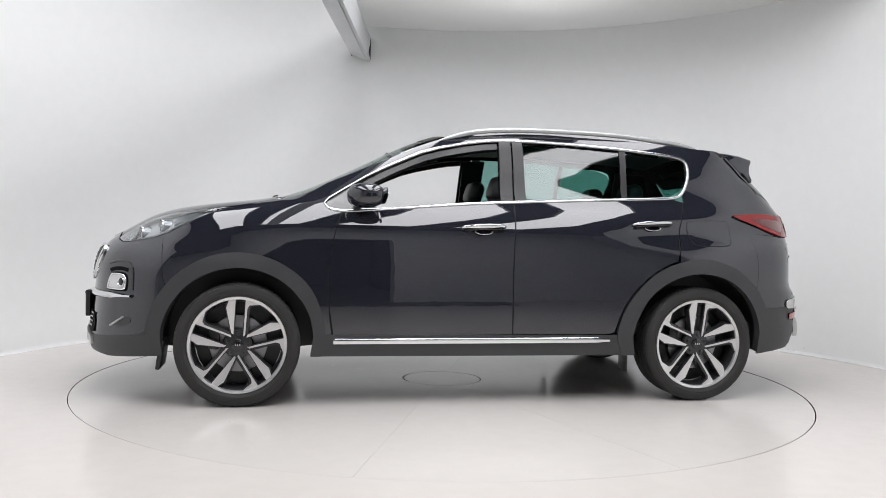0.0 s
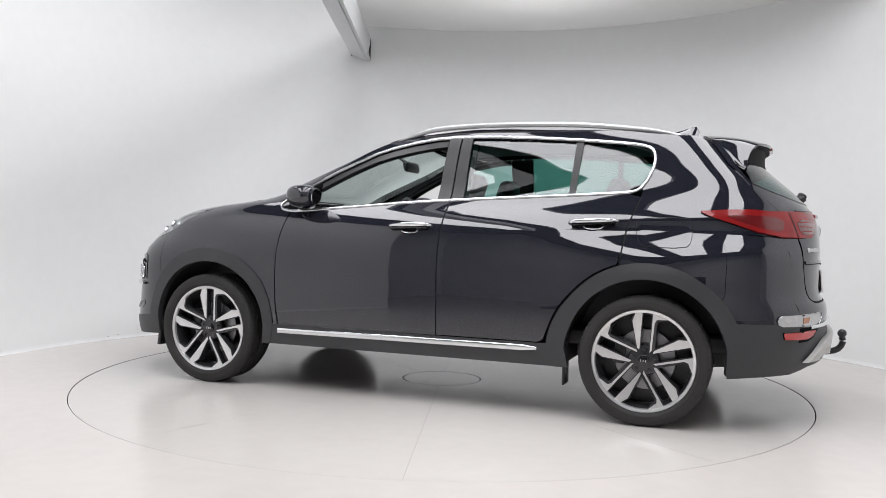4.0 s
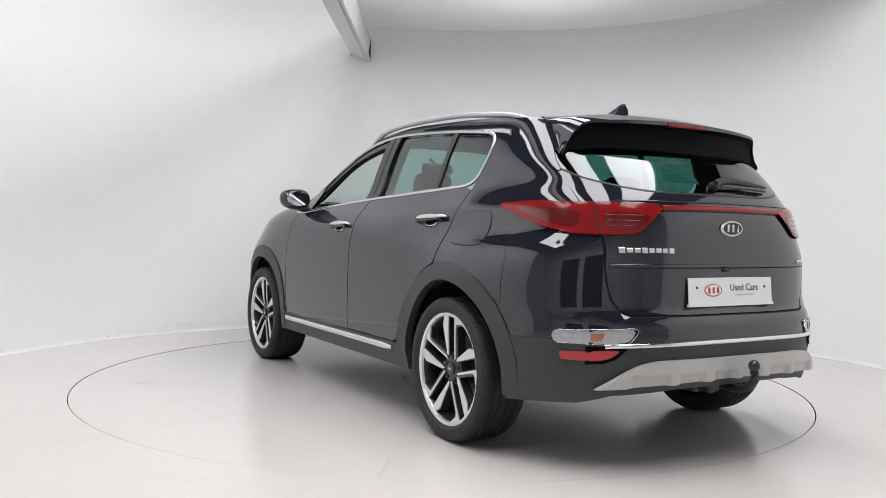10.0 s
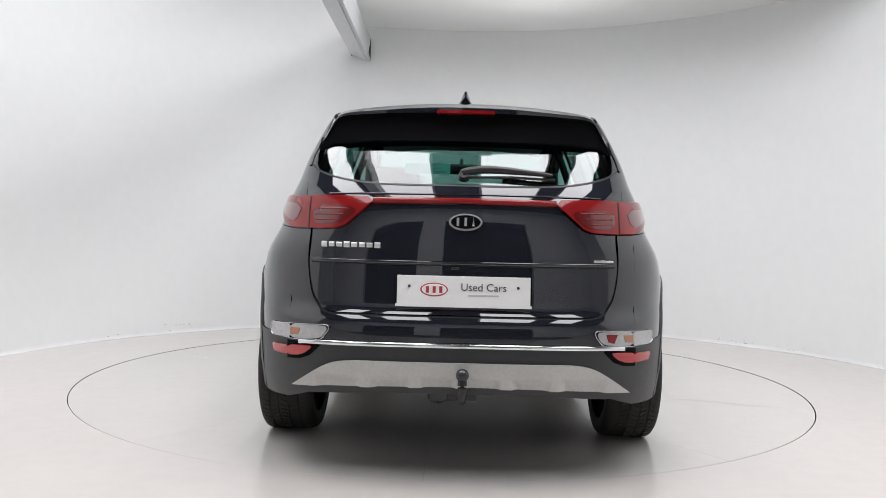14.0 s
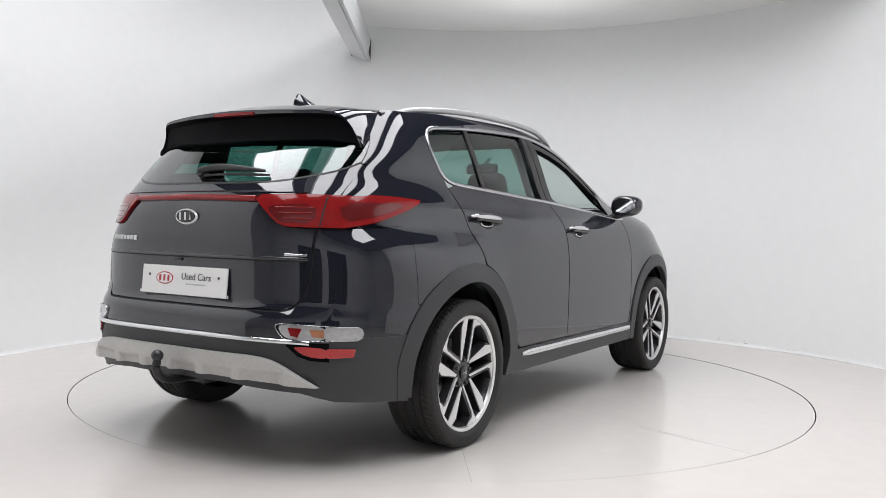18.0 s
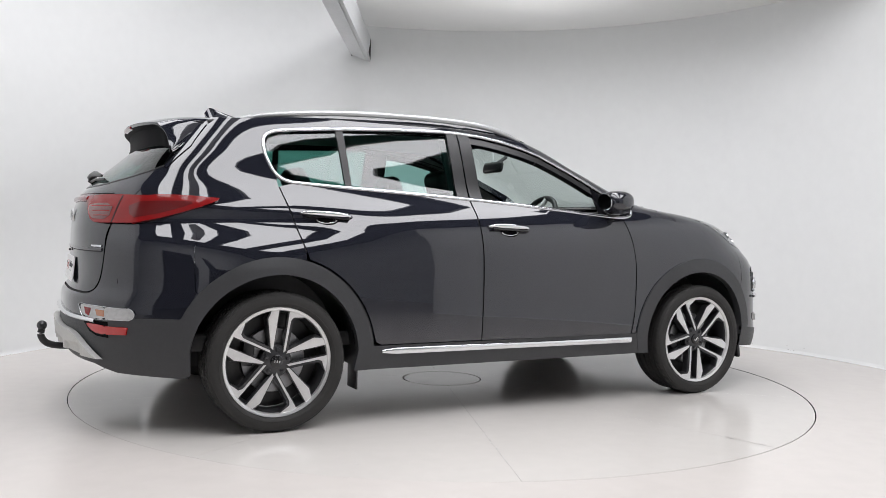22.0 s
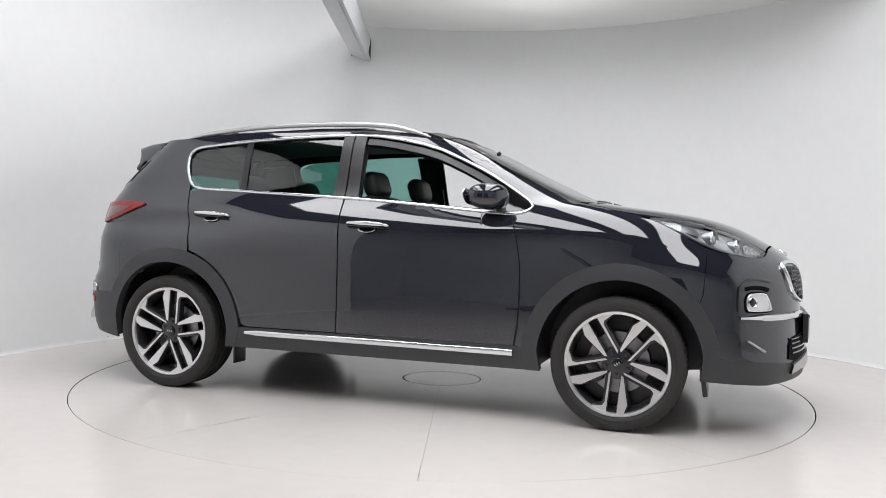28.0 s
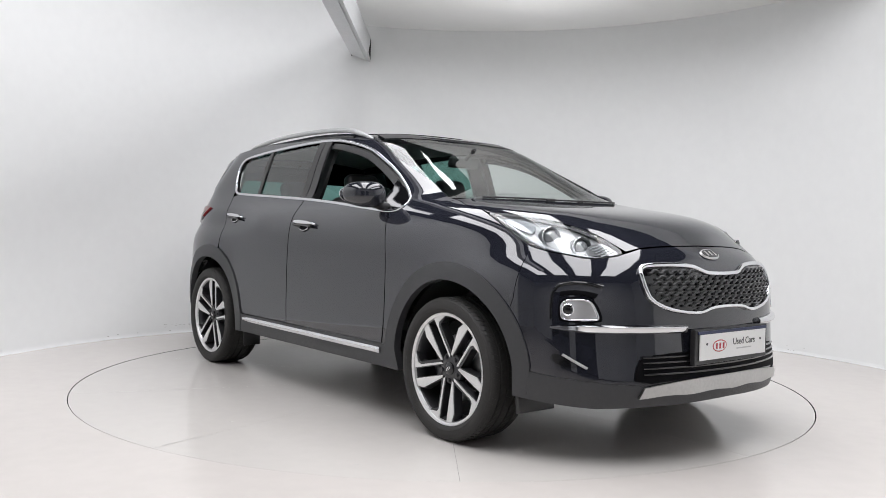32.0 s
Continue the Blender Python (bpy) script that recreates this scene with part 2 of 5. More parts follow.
# floor: one sheet with a round opening, and the pit below
v, f = [], []
N = 160
for i in range(N):
    a = 2 * math.pi * i / N
    c, s = math.cos(a), math.sin(a)
    k = 1 / max(abs(c), abs(s))
    for r in (PIT_R, 3.0):
        v.append((r * c + PIT_X, r * s + PIT_Y, 0))
    v.append((9 * k * c, 9 * k * s - 2.0, 0))
    v.append((PIT_R * c + PIT_X, PIT_R * s + PIT_Y, -0.1))
for i in range(N):
    j = (i + 1) % N
    f += [(4 * i, 4 * i + 1, 4 * j + 1, 4 * j), (4 * i + 1, 4 * i + 2, 4 * j + 2, 4 * j + 1)]
tagged(pymesh("floor", v, f, FLOOR, smooth=0), "smooth off-white painted floor, slightly glossy", "floor", kind="structure")
# pit surfaces coloured near-black so the ring gap reads as deep shade
bm = lathe_bm([(PIT_R, -0.003), (PIT_R + 0.002, -0.1)], 160, "Z")
bmesh.ops.translate(bm, vec=(PIT_X, PIT_Y, 0), verts=bm.verts)
tagged(part("pit_wall", bm, DARK, smooth=0), "dark wall of the turntable pit", "wall", kind="structure")
bm = bmesh.new()
bmesh.ops.create_circle(bm, cap_ends=True, segments=96, radius=2.4, matrix=Matrix.Translation((0, 0, -0.1)))
tagged(part("pit_floor", bm, DARK, smooth=0), "dark floor of the turntable pit", "floor", kind="structure")


# curved wall: an arc that turns into two straight wings beside the camera
def wall_plan():
    pts = []
    for i in range(81):
        a = radians(-8 + 196 * i / 80)
        pts.append((BC[0] + BR * math.cos(a), BC[1] + BR * math.sin(a)))
    first, last = pts[0], pts[-1]
    right = [(first[0] + 0.1, -2.2), (first[0] + 0.35, -4.0)]
    left = [(last[0] - 0.1, -2.2), (last[0] - 0.35, -4.0)]
    return right[::-1] + pts + left


plan = smooth_line(wall_plan(), 1)
v, f = [], []
levels = [0.0, 0.012, 0.03, 1.0, 2.2, WALL_H + 0.6]
for x, y in plan:
    d = Vector((x - BC[0], y - BC[1])).normalized()
    for z in levels:
        lean = -0.02 if z == 0 else (-0.006 if z < 0.02 else 0)
        v.append((x + lean * d.x, y + lean * d.y, z))
    v.append((x + 0.12 * d.x, y + 0.12 * d.y, levels[-1]))
    v.append((x + 0.12 * d.x, y + 0.12 * d.y, 0))
L = len(levels) + 2
for i in range(len(plan) - 1):
    for k in range(L - 1):
        f.append((i * L + k, (i + 1) * L + k, (i + 1) * L + k + 1, i * L + k + 1))
tagged(pymesh("wall_round", v, f, WALL, smooth=60), "curved seamless white painted booth wall", "wall", kind="structure")

# flat ceiling over the rear of the booth
bm = bmesh.new()
arc = []
for i in range(61):
    a = radians(18 + 88.5 * i / 60)
    arc.append((BC[0] + (BR + 0.02) * math.cos(a), BC[1] + (BR + 0.02) * math.sin(a)))
arc += [(-0.85, 2.1), (-0.80, 1.6), (1.3, 1.6), (1.6, 0.72)]
lo = [bm.verts.new((x, y, WALL_H)) for x, y in arc]
hi = [bm.verts.new((x, y, WALL_H + 0.012)) for x, y in arc]
bm.faces.new(lo[::-1])
bm.faces.new(hi)
for i in range(len(arc)):
    j = (i + 1) % len(arc)
    bm.faces.new((lo[i], lo[j], hi[j], hi[i]))
tagged(part("ceiling", bm, CEIL, smooth=0), "flat pale grey ceiling panel over the booth", "ceiling", kind="structure")

# unseen hall added round the booth, closed on all sides, with a dark doorway behind the camera
HX, HY0, HY1, HZ = 5.2, -6.7, 5.0, 4.4
DOOR = (-2.6, 1.5, 2.45)
for name, c, size, mat, txt in (
        ("wall_south_a", ((DOOR[0] - HX) / 2, HY0 - 0.1, HZ / 2), (DOOR[0] + HX, 0.2, HZ), HALL, "pale grey hall wall beside a doorway"),
        ("wall_south_b", ((DOOR[1] + HX) / 2, HY0 - 0.1, HZ / 2), (HX - DOOR[1], 0.2, HZ), HALL, "pale grey hall wall beside a doorway"),
        ("wall_south_c", ((DOOR[0] + DOOR[1]) / 2, HY0 - 0.1, (HZ + DOOR[2]) / 2), (DOOR[1] - DOOR[0], 0.2, HZ - DOOR[2]), HALL, "pale grey hall wall over a doorway"),
        ("wall_south_d", (-0.45, HY0 - 0.1, DOOR[2] / 2), (0.5, 0.2, DOOR[2]), HALL, "pale grey pier between two dark doorways"),
        ("wall_north", (0, HY1 + 0.1, HZ / 2), (2 * HX, 0.2, HZ), HALL, "pale grey hall wall behind the booth"),
        ("wall_east", (HX + 0.1, (HY0 + HY1) / 2, HZ / 2), (0.2, HY1 - HY0 + 0.4, HZ), HALL, "pale grey side wall of the hall"),
        ("wall_west", (-HX - 0.1, (HY0 + HY1) / 2, HZ / 2), (0.2, HY1 - HY0 + 0.4, HZ), HALL, "pale grey side wall of the hall"),
        # dark surfaces added behind the doorway to darken reflections in the car paint
        ("unseen_wall_west", (DOOR[0] - 0.6, HY0 - 1.7, 1.4), (0.1, 3.0, 2.8), HALL_DARK, "unseen dark wall added behind the doorway for the car's reflections"),
        ("unseen_wall_east", (DOOR[1] + 0.6, HY0 - 1.7, 1.4), (0.1, 3.0, 2.8), HALL_DARK, "unseen dark wall added behind the doorway for the car's reflections"),
        ("unseen_wall_south", (0, HY0 - 3.2, 1.4), (6.4, 0.1, 2.8), HALL_DARK, "unseen dark wall added behind the doorway for the car's reflections"),
        ("unseen_ceiling", (0, HY0 - 1.7, 2.85), (6.4, 3.2, 0.1), HALL_DARK, "unseen dark ceiling added behind the doorway"),
        ("unseen_floor", (0, HY0 - 1.3, 0.008), (6.0, 3.8, 0.012), HALL_DARK, "unseen dark floor sheet added behind the doorway"),
        ("hall_ceiling", (0, (HY0 + HY1) / 2, HZ + 0.1), (2 * HX, HY1 - HY0, 0.2), HALL_TOP, "dark hall ceiling above the light strips")):
    tagged(part(name, box_bm(c, size), mat, smooth=0), txt, "ceiling" if "ceiling" in name else ("floor" if "floor" in name else "wall"), kind="structure")


def ceiling_light(x, y, z, w, l, watts):
    root = empty("ceiling_light", "white light panel hung from the dark ceiling", "ceiling light", "ceiling light panels")
    root.location = (x, y, z)
    part("diffuser", box_bm((0, 0, 0.03), (w, l, 0.012)), GLOW, root, "white diffuser", smooth=0)
    for s in (-1, 1):
        part("frame", box_bm((s * (w / 2 + 0.015), 0, 0.03), (0.03, l + 0.06, 0.06), 0.005), STEEL, root)
        part("frame", box_bm((0, s * (l / 2 + 0.015), 0.03), (w, 0.03, 0.06), 0.005), STEEL, root)
        part("hanger", box_bm((0, s * l * 0.4, (HZ - z + 0.03) / 2), (0.015, 0.015, HZ - z - 0.03)), STEEL, root, smooth=0)
    la = bpy.data.lights.new("strip_lamp", "AREA")
    la.shape, la.size, la.size_y, la.energy, la.color = "RECTANGLE", w, l, watts, (1.0, 0.995, 1.03)
    lamp = new("strip_lamp", la)
    lamp.parent = root
    lamp.location = (0, 0, 0.015)
    return root


# the two inner strips are lengthened to brighten the ceiling and upper wall
for x, end in ((-2.1, -0.1), (-0.7, 1.3), (0.7, 2.0), (2.1, -0.2)):
    ceiling_light(x, (end - 4.5) / 2, LAMP_Z, 0.85, end + 4.5, WATTS_PER_METRE * (end + 4.5))
ceiling_light(-2.5, 0.95, 3.6, 0.3, 1.2, 3.8)

# steel beam overhead, run into the wall, its end darkened by painted patches
beam = empty("ceiling_beam", "pale grey steel box beam with shade painted at its end", "beam")
section = [(-0.975, 2.695), (-0.79, 2.643), (-0.79, 2.88), (-0.975, 2.88)]
part("beam_box", prism_bm(section, 6.1, lambda u, v, w: Vector((u, w - 3.15, v)), 0.0), STEEL, beam, "pale grey steel box", smooth=0)
part("beam_rib", prism_bm([(-0.845, 2.657), (-0.825, 2.651), (-0.825, 2.646), (-0.845, 2.652)], 6.0, lambda u, v, w: Vector((u, w - 3.15, v - 0.003)), 0.0), STEEL, beam, smooth=0)
# near-black pieces laid on the box paint the shade at its end
part("end_shade", prism_bm([(2.915, 2.66), (2.93, 2.87), (2.86, 2.80), (2.74, 2.70)], 0.004, lambda u, v, w: Vector((-0.789 + w, u, v))), DARK, beam, "dark patch painted as shade where the beam meets the wall", smooth=0)
part("end_shade", prism_bm([(-0.975, 2.693), (-0.962, 2.69), (-0.975, 2.72)], 0.03, lambda u, v, w: Vector((u - 0.002, 2.86 + w, v - 0.003))), DARK, beam, smooth=0)

# joint between wall and floor: a thin broken dark line, and a few scuffs near it
rng = random.Random(5)
joint = empty("wall_joint", "thin broken dark joint between the wall and the floor", "joint", kind="structure")
a = -4.0
while a < 184:
    step = rng.uniform(2, 9)
    wdt = rng.choice((0.0, 0.003, 0.004, 0.007))
    if wdt:
        n = max(2, int(step))
        v, f = [], []
        for i in range(n + 1):
            t = radians(a + step * i / n)
            for r, z in ((BR - 0.021, 0.0015), (BR - 0.021 - wdt, 0.0015)):
                v.append((BC[0] + r * math.cos(t), BC[1] + r * math.sin(t), z))
        f = [(2 * i, 2 * i + 1, 2 * i + 3, 2 * i + 2) for i in range(n)]
        pymesh("joint_length", v, f, JOINT if wdt < 0.006 else HALL_DARK, joint, smooth=0)
    a += step

# paint chips and scuffs low on the wall
for lo, hi, count, zmax in ((133, 139.5, 16, .085), (142, 150, 6, .04), (38, 46, 10, .05), (31, 35, 6, .06), (98, 120, 5, .03)):
    for _ in range(count):
        t, z = radians(rng.uniform(lo, hi)), rng.uniform(.018, zmax)
        w, h = rng.uniform(.004, .022) / BR, rng.uniform(.002, .007)
        r = BR - .0035
        v = [(BC[0] + r * math.cos(t + k * w), BC[1] + r * math.sin(t + k * w), z + q * h + rng.uniform(-.001, .001)) for k, q in ((-.5, -.5), (.5, -.35), (.45, .5), (-.3, .4))]
        pymesh("paint_chip", v, [(0, 1, 2, 3)], SCUFF, joint, smooth=0)
for x, y in ((-1.05, -1.35), (-.35, -2.05), (.9, -1.62), (1.5, -1.9), (.15, -2.55), (-1.9, -2.2)):
    v = [(x + dx, y + dy, .0012) for dx, dy in ((-.012, -.004), (.010, -.003), (.012, .004), (-.006, .005))]
    pymesh("floor_speck", v, [(0, 1, 2, 3)], SCUFF, joint, smooth=0)


from mathutils.geometry import delaunay_2d_cdt


# ---------------------------------------------------------------- the car's skin: one smooth surface, x forward, y left, z up
def through_points(pts, soft=0.018):
    """A smooth curve through points that never overshoots them, its bends eased over a short length."""
    xs, ys = np.array([p[0] for p in pts], float), np.array([p[1] for p in pts], float)
    h = np.diff(xs)
    d = np.diff(ys) / h
    m = np.zeros(len(xs))
    m[0], m[-1] = d[0], d[-1]
    for i in range(1, len(xs) - 1):
        if d[i - 1] * d[i] > 0:
            w1, w2 = 2 * h[i] + h[i - 1], h[i] + 2 * h[i - 1]
            m[i] = (w1 + w2) / (w1 / d[i - 1] + w2 / d[i])

    def exact(x):
        i = np.clip(np.searchsorted(xs, x) - 1, 0, len(h) - 1)
        t = np.clip((x - xs[i]) / h[i], 0, 1)
        a = 2 * t ** 3 - 3 * t ** 2 + 1
        inner = a * ys[i] + (t ** 3 - 2 * t ** 2 + t) * h[i] * m[i] + (1 - a) * ys[i + 1] + (t ** 3 - t ** 2) * h[i] * m[i + 1]
        return inner + np.minimum(x - xs[0], 0) * m[0] + np.maximum(x - xs[-1], 0) * m[-1]

    gx = np.arange(xs[0] - .01, xs[-1] + .01, .002)
    k = np.arange(-30, 31) * .002
    w = np.exp(-.5 * (k / soft) ** 2)
    w /= w.sum()
    gy = sum(wi * exact(gx + ki) for wi, ki in zip(w, k))
    slope = np.gradient(gy, gx)

    def f(x):
        x = np.clip(np.asarray(x, float), xs[0], xs[-1])
        i = np.clip(((x - gx[0]) / .002).astype(int), 0, len(gx) - 2)
        t = (x - gx[i]) / .002
        a = 2 * t ** 3 - 3 * t ** 2 + 1
        return a * gy[i] + (t ** 3 - 2 * t ** 2 + t) * .002 * slope[i] + (1 - a) * gy[i + 1] + (t ** 3 - t ** 2) * .002 * slope[i + 1]
    return f


HALF_WIDTH = through_points([(.15, .855), (.3, .893), (.42, .906), (.55, .909), (.7, .909), (.82, .906), (.92, .898), (.99, .884), (1.04, .864), (1.08, .837), (1.12, .8), (1.2, .75),
                             (1.35, .697), (1.5, .635), (1.6, .56)])
NOSE = through_points([(.15, 2.12), (.25, 2.243), (.33, 2.253), (.45, 2.237), (.6, 2.225), (.75, 2.211), (.82, 2.190), (.888, 2.136), (.93, 2.072), (.97, 1.997), (1.02, 1.903),
                       (1.06, 1.798), (1.09, 1.67), (1.118, 1.45), (1.142, 1.215), (1.17, 1.085), (1.2, 1.005), (1.31, .765), (1.38, .622), (1.49, .405), (1.566, .195), (1.62, -.03)])
TAIL = through_points([(.15, 2.1), (.25, 2.17), (.35, 2.22), (.62, 2.235), (.68, 2.19), (.9, 2.19), (1.03, 2.18), (1.1, 2.16), (1.18, 2.1), (1.305, 1.96),
                       (1.45, 1.8), (1.55, 1.7), (1.62, 1.6)])
ROUND = through_points([(.1, 2.0), (.7, 2.05), (.82, 2.15), (.9, 2.2), (1.0, 2.9), (1.1, 4.2), (1.2, 7.5), (1.7, 8.0)])
FRONT_Q = through_points([(.1, 6.6), (.7, 6.6), (.82, 5.6), (.9, 4.7), (1.0, 4.4), (1.1, 3.9), (1.7, 3.9)])
REAR_Q = through_points([(.1, 4.3), (1.06, 4.3), (1.18, 6.2), (1.3, 8.5), (1.7, 8.5)])
REAR_ROUND = through_points([(.1, 3.1), (.9, 3.0), (1.1, 2.75), (1.22, 2.2), (1.32, 2.15), (1.42, 2.3), (1.7, 2.3)])
ROOF = through_points([(-2.05, 1.44), (-1.75, 1.525), (-1.4, 1.572), (-.9, 1.598), (-.4, 1.605), (0, 1.588), (.15, 1.572), (.3, 1.542), (.5, 1.475)])


def pinch(z):
    """The tail draws in at shoulder height."""
    return .04 * np.exp(-((np.asarray(z, float) - 1.0) / .085) ** 2)


def skin_y(x, z):
    x, z = np.asarray(x, float), np.asarray(z, float)
    xf = NOSE(z)
    sf = np.minimum(xf - .9, .6)
    uf = np.clip((x - sf) / (xf - sf), 0, 1)
    ur = np.clip((-x - 1.0) / (TAIL(z) - 1.0), 0, 1)
    back = np.clip((-x - .6) / .7, 0, 1)
    wide = HALF_WIDTH(z) - pinch(z) * back * back * (3 - 2 * back)
    flare = .03 * (np.cos(np.clip((x + 1.42) / .5, -1, 1) * np.pi / 2) ** 2 + .5 * np.cos(np.clip((x - 1.36) / .45, -1, 1) * np.pi / 2) ** 2) * np.clip((1.0 - z) / .22, 0, 1) ** 2
    return flare + wide * np.where(x > -.3, np.maximum(1 - uf ** FRONT_Q(z), 0) ** (1 / ROUND(z)), np.maximum(1 - ur ** REAR_Q(z), 0) ** (1 / REAR_ROUND(z)))


def skin_front(y, z):
    xf = NOSE(z)
    sf = np.minimum(xf - .9, .6)
    v = np.clip(np.abs(y) / HALF_WIDTH(z), 0, 1)
    return sf + (xf - sf) * np.maximum(1 - v ** ROUND(z), 0) ** (1 / FRONT_Q(z))


def skin_rear(y, z):
    v = np.clip(np.abs(y) / (HALF_WIDTH(z) - pinch(z)), 0, 1)
    return -1.0 - (TAIL(z) - 1.0) * np.maximum(1 - v ** REAR_ROUND(z), 0) ** (1 / REAR_Q(z))


def skin_top(x, y):
    lo, hi = np.full(np.shape(x), 0.83), np.full(np.shape(x), 1.62)
    for _ in range(40):
        mid = 0.5 * (lo + hi)
        inside = (skin_y(x, mid) > np.abs(y) + 1e-6) & (mid < 1.615)
        lo, hi = np.where(inside, mid, lo), np.where(inside, hi, mid)
    return lo


# maps: two flat numbers to a place on the skin
def on_left(u, v):
    u, v = np.broadcast_arrays(np.asarray(u, float), np.asarray(v, float))
    middle = np.clip((.95 - np.abs(u)) / .12, 0, 1)
    upper = np.clip((v - .88) / .12, 0, 1) * np.clip((u + 1.75) / .35, 0, 1) * np.clip((.95 - u) / .12, 0, 1)
    return np.stack([u + .022 * np.maximum(middle, upper), skin_y(u, v), v], -1)


def on_right(u, v):
    return np.stack([u, -skin_y(u, v), v], -1)


def on_front(u, v):
    return np.stack([skin_front(u, v), u, v], -1)


def on_rear(u, v):
    return np.stack([skin_rear(u, v), u, v], -1)


def on_top(u, v):
    return np.stack([u, v, skin_top(u, v)], -1)


def on_roof(u, v):
    return np.stack([u, v, ROOF(u) - .05 * (np.abs(v) / .58) ** 2.4], -1)


OUT = {on_left: (0, 1, 0), on_right: (0, -1, 0), on_front: (1, 0, 0), on_rear: (-1, 0, 0), on_top: (0, 0, 1), on_roof: (0, 0, 1)}


def lay(fn, u, v, up=0.0):
    """Places and outward normals on the skin, lifted by up."""
    u, v = np.asarray(u, float), np.asarray(v, float)
    e = 2e-3
    n = np.cross(fn(u + e, v) - fn(u - e, v), fn(u, v + e) - fn(u, v - e))
    n /= np.maximum(np.linalg.norm(n, axis=-1, keepdims=True), 1e-9)
    n *= np.sign(n @ np.array(OUT[fn], float) + 1e-9)[..., None]
    return fn(u, v) + np.asarray(up)[..., None] * n, n


def inside(x, y, poly):
    hit = False
    for i in range(len(poly)):
        (x0, y0), (x1, y1) = poly[i - 1], poly[i]
        if (y0 > y) != (y1 > y) and x < (x1 - x0) * (y - y0) / (y1 - y0) + x0:
            hit = not hit
    return hit


def panel(name, outline, fn, mat, parent, label="", up=0.0, thick=0.012, step=0.036, bulge=0.0):
    """A sheet cut to an outline and laid on the skin, its edge turned inwards."""
    pts = []
    n = len(outline)
    for i in range(n):
        a, b = Vector(outline[i]), Vector(outline[(i + 1) % n])
        if (b - a).length < 1e-5:
            continue
        k = max(1, int((b - a).length / step))
        pts += [a.lerp(b, j / k) for j in range(k)]
    rim = [(p.x, p.y) for p in pts]
    edge_np = np.array(rim)
    (x0, y0), (x1, y1) = edge_np.min(0), edge_np.max(0)
    kx, ky = max(2, int((x1 - x0) / step)), max(2, int((y1 - y0) / step))
    for i in range(kx):
        for j in range(ky):
            q = (x0 + (x1 - x0) * (i + .5) / kx, y0 + (y1 - y0) * (j + .5) / ky)
            if inside(*q, rim) and np.hypot(*(edge_np - q).T).min() > .45 * step:
                pts.append(Vector(q))
    out, _, tris, *_ = delaunay_2d_cdt(pts, [], [list(range(len(rim)))], 1, 1e-6)
    uv = np.array([tuple(q) for q in out])
    faces = [list(t) for t in tris]
    count = {}
    for t in faces:
        for i in range(len(t)):
            e = tuple(sorted((t[i - 1], t[i])))
            count[e] = count.get(e, 0) + 1
    edge = [e for e, c in count.items() if c == 1]
    lift = np.full(len(uv), up)
    if bulge:
        c = uv.mean(0)
        r = np.abs(uv - c) / np.maximum(np.abs(uv - c).max(0), 1e-6)
        lift = lift + bulge * (1 - np.clip(r.max(1), 0, 1) ** 2)
    co, no = lay(fn, uv[:, 0], uv[:, 1], lift)
    flip = []
    for fc in faces:
        a, b, c = co[fc[0]], co[fc[1]], co[fc[2]]
        flip.append(fc if np.dot(np.cross(b - a, c - a), no[fc[0]]) >= 0 else fc[::-1])
    verts, norms = list(co), list(no)
    if thick:
        top, low = {}, {}
        cen = co.mean(0)
        for i in {i for e in edge for i in e}:
            side = co[i] - cen
            side = side - no[i] * np.dot(side, no[i])
            side /= max(np.linalg.norm(side), 1e-6)
            top[i] = len(verts)
            verts.append(co[i])
            norms.append(side)
            low[i] = len(verts)
            verts.append(co[i] - no[i] * thick)
            norms.append(side)
        for a, b in edge:
            flip.append([top[a], top[b], low[b], low[a]])
    me = bpy.data.meshes.new(name)
    me.from_pydata([tuple(v) for v in verts], [], flip)
    me.shade_smooth()
    me.normals_split_custom_set_from_vertices([tuple(v) for v in norms])
    return link_mesh(name, me, mat, parent, label)


def band(name, a, b, fn, mat, parent, label="", up=0.0, thick=0.04, n=4):
    """A sheet between two lines of as many points, laid on the skin, its rim turned in."""
    a, b = np.array(a, float), np.array(b, float)
    rows = [a + (b - a) * k / n for k in range(n + 1)]
    m = len(a)
    v, no = [], []
    for r, lift in [(rows[0], up - thick)] + [(q, up) for q in rows] + [(rows[-1], up - thick)]:
        v.append(lay(fn, r[:, 0], r[:, 1], np.full(m, lift))[0])
    bm = bmesh.new()
    vs = [[bm.verts.new(q) for q in row] for row in v]
    for r0, r1 in zip(vs, vs[1:]):
        for i in range(m - 1):
            bm.faces.new((r0[i], r0[i + 1], r1[i + 1], r1[i]))
    return part(name, bm, mat, parent, label, smooth=40)


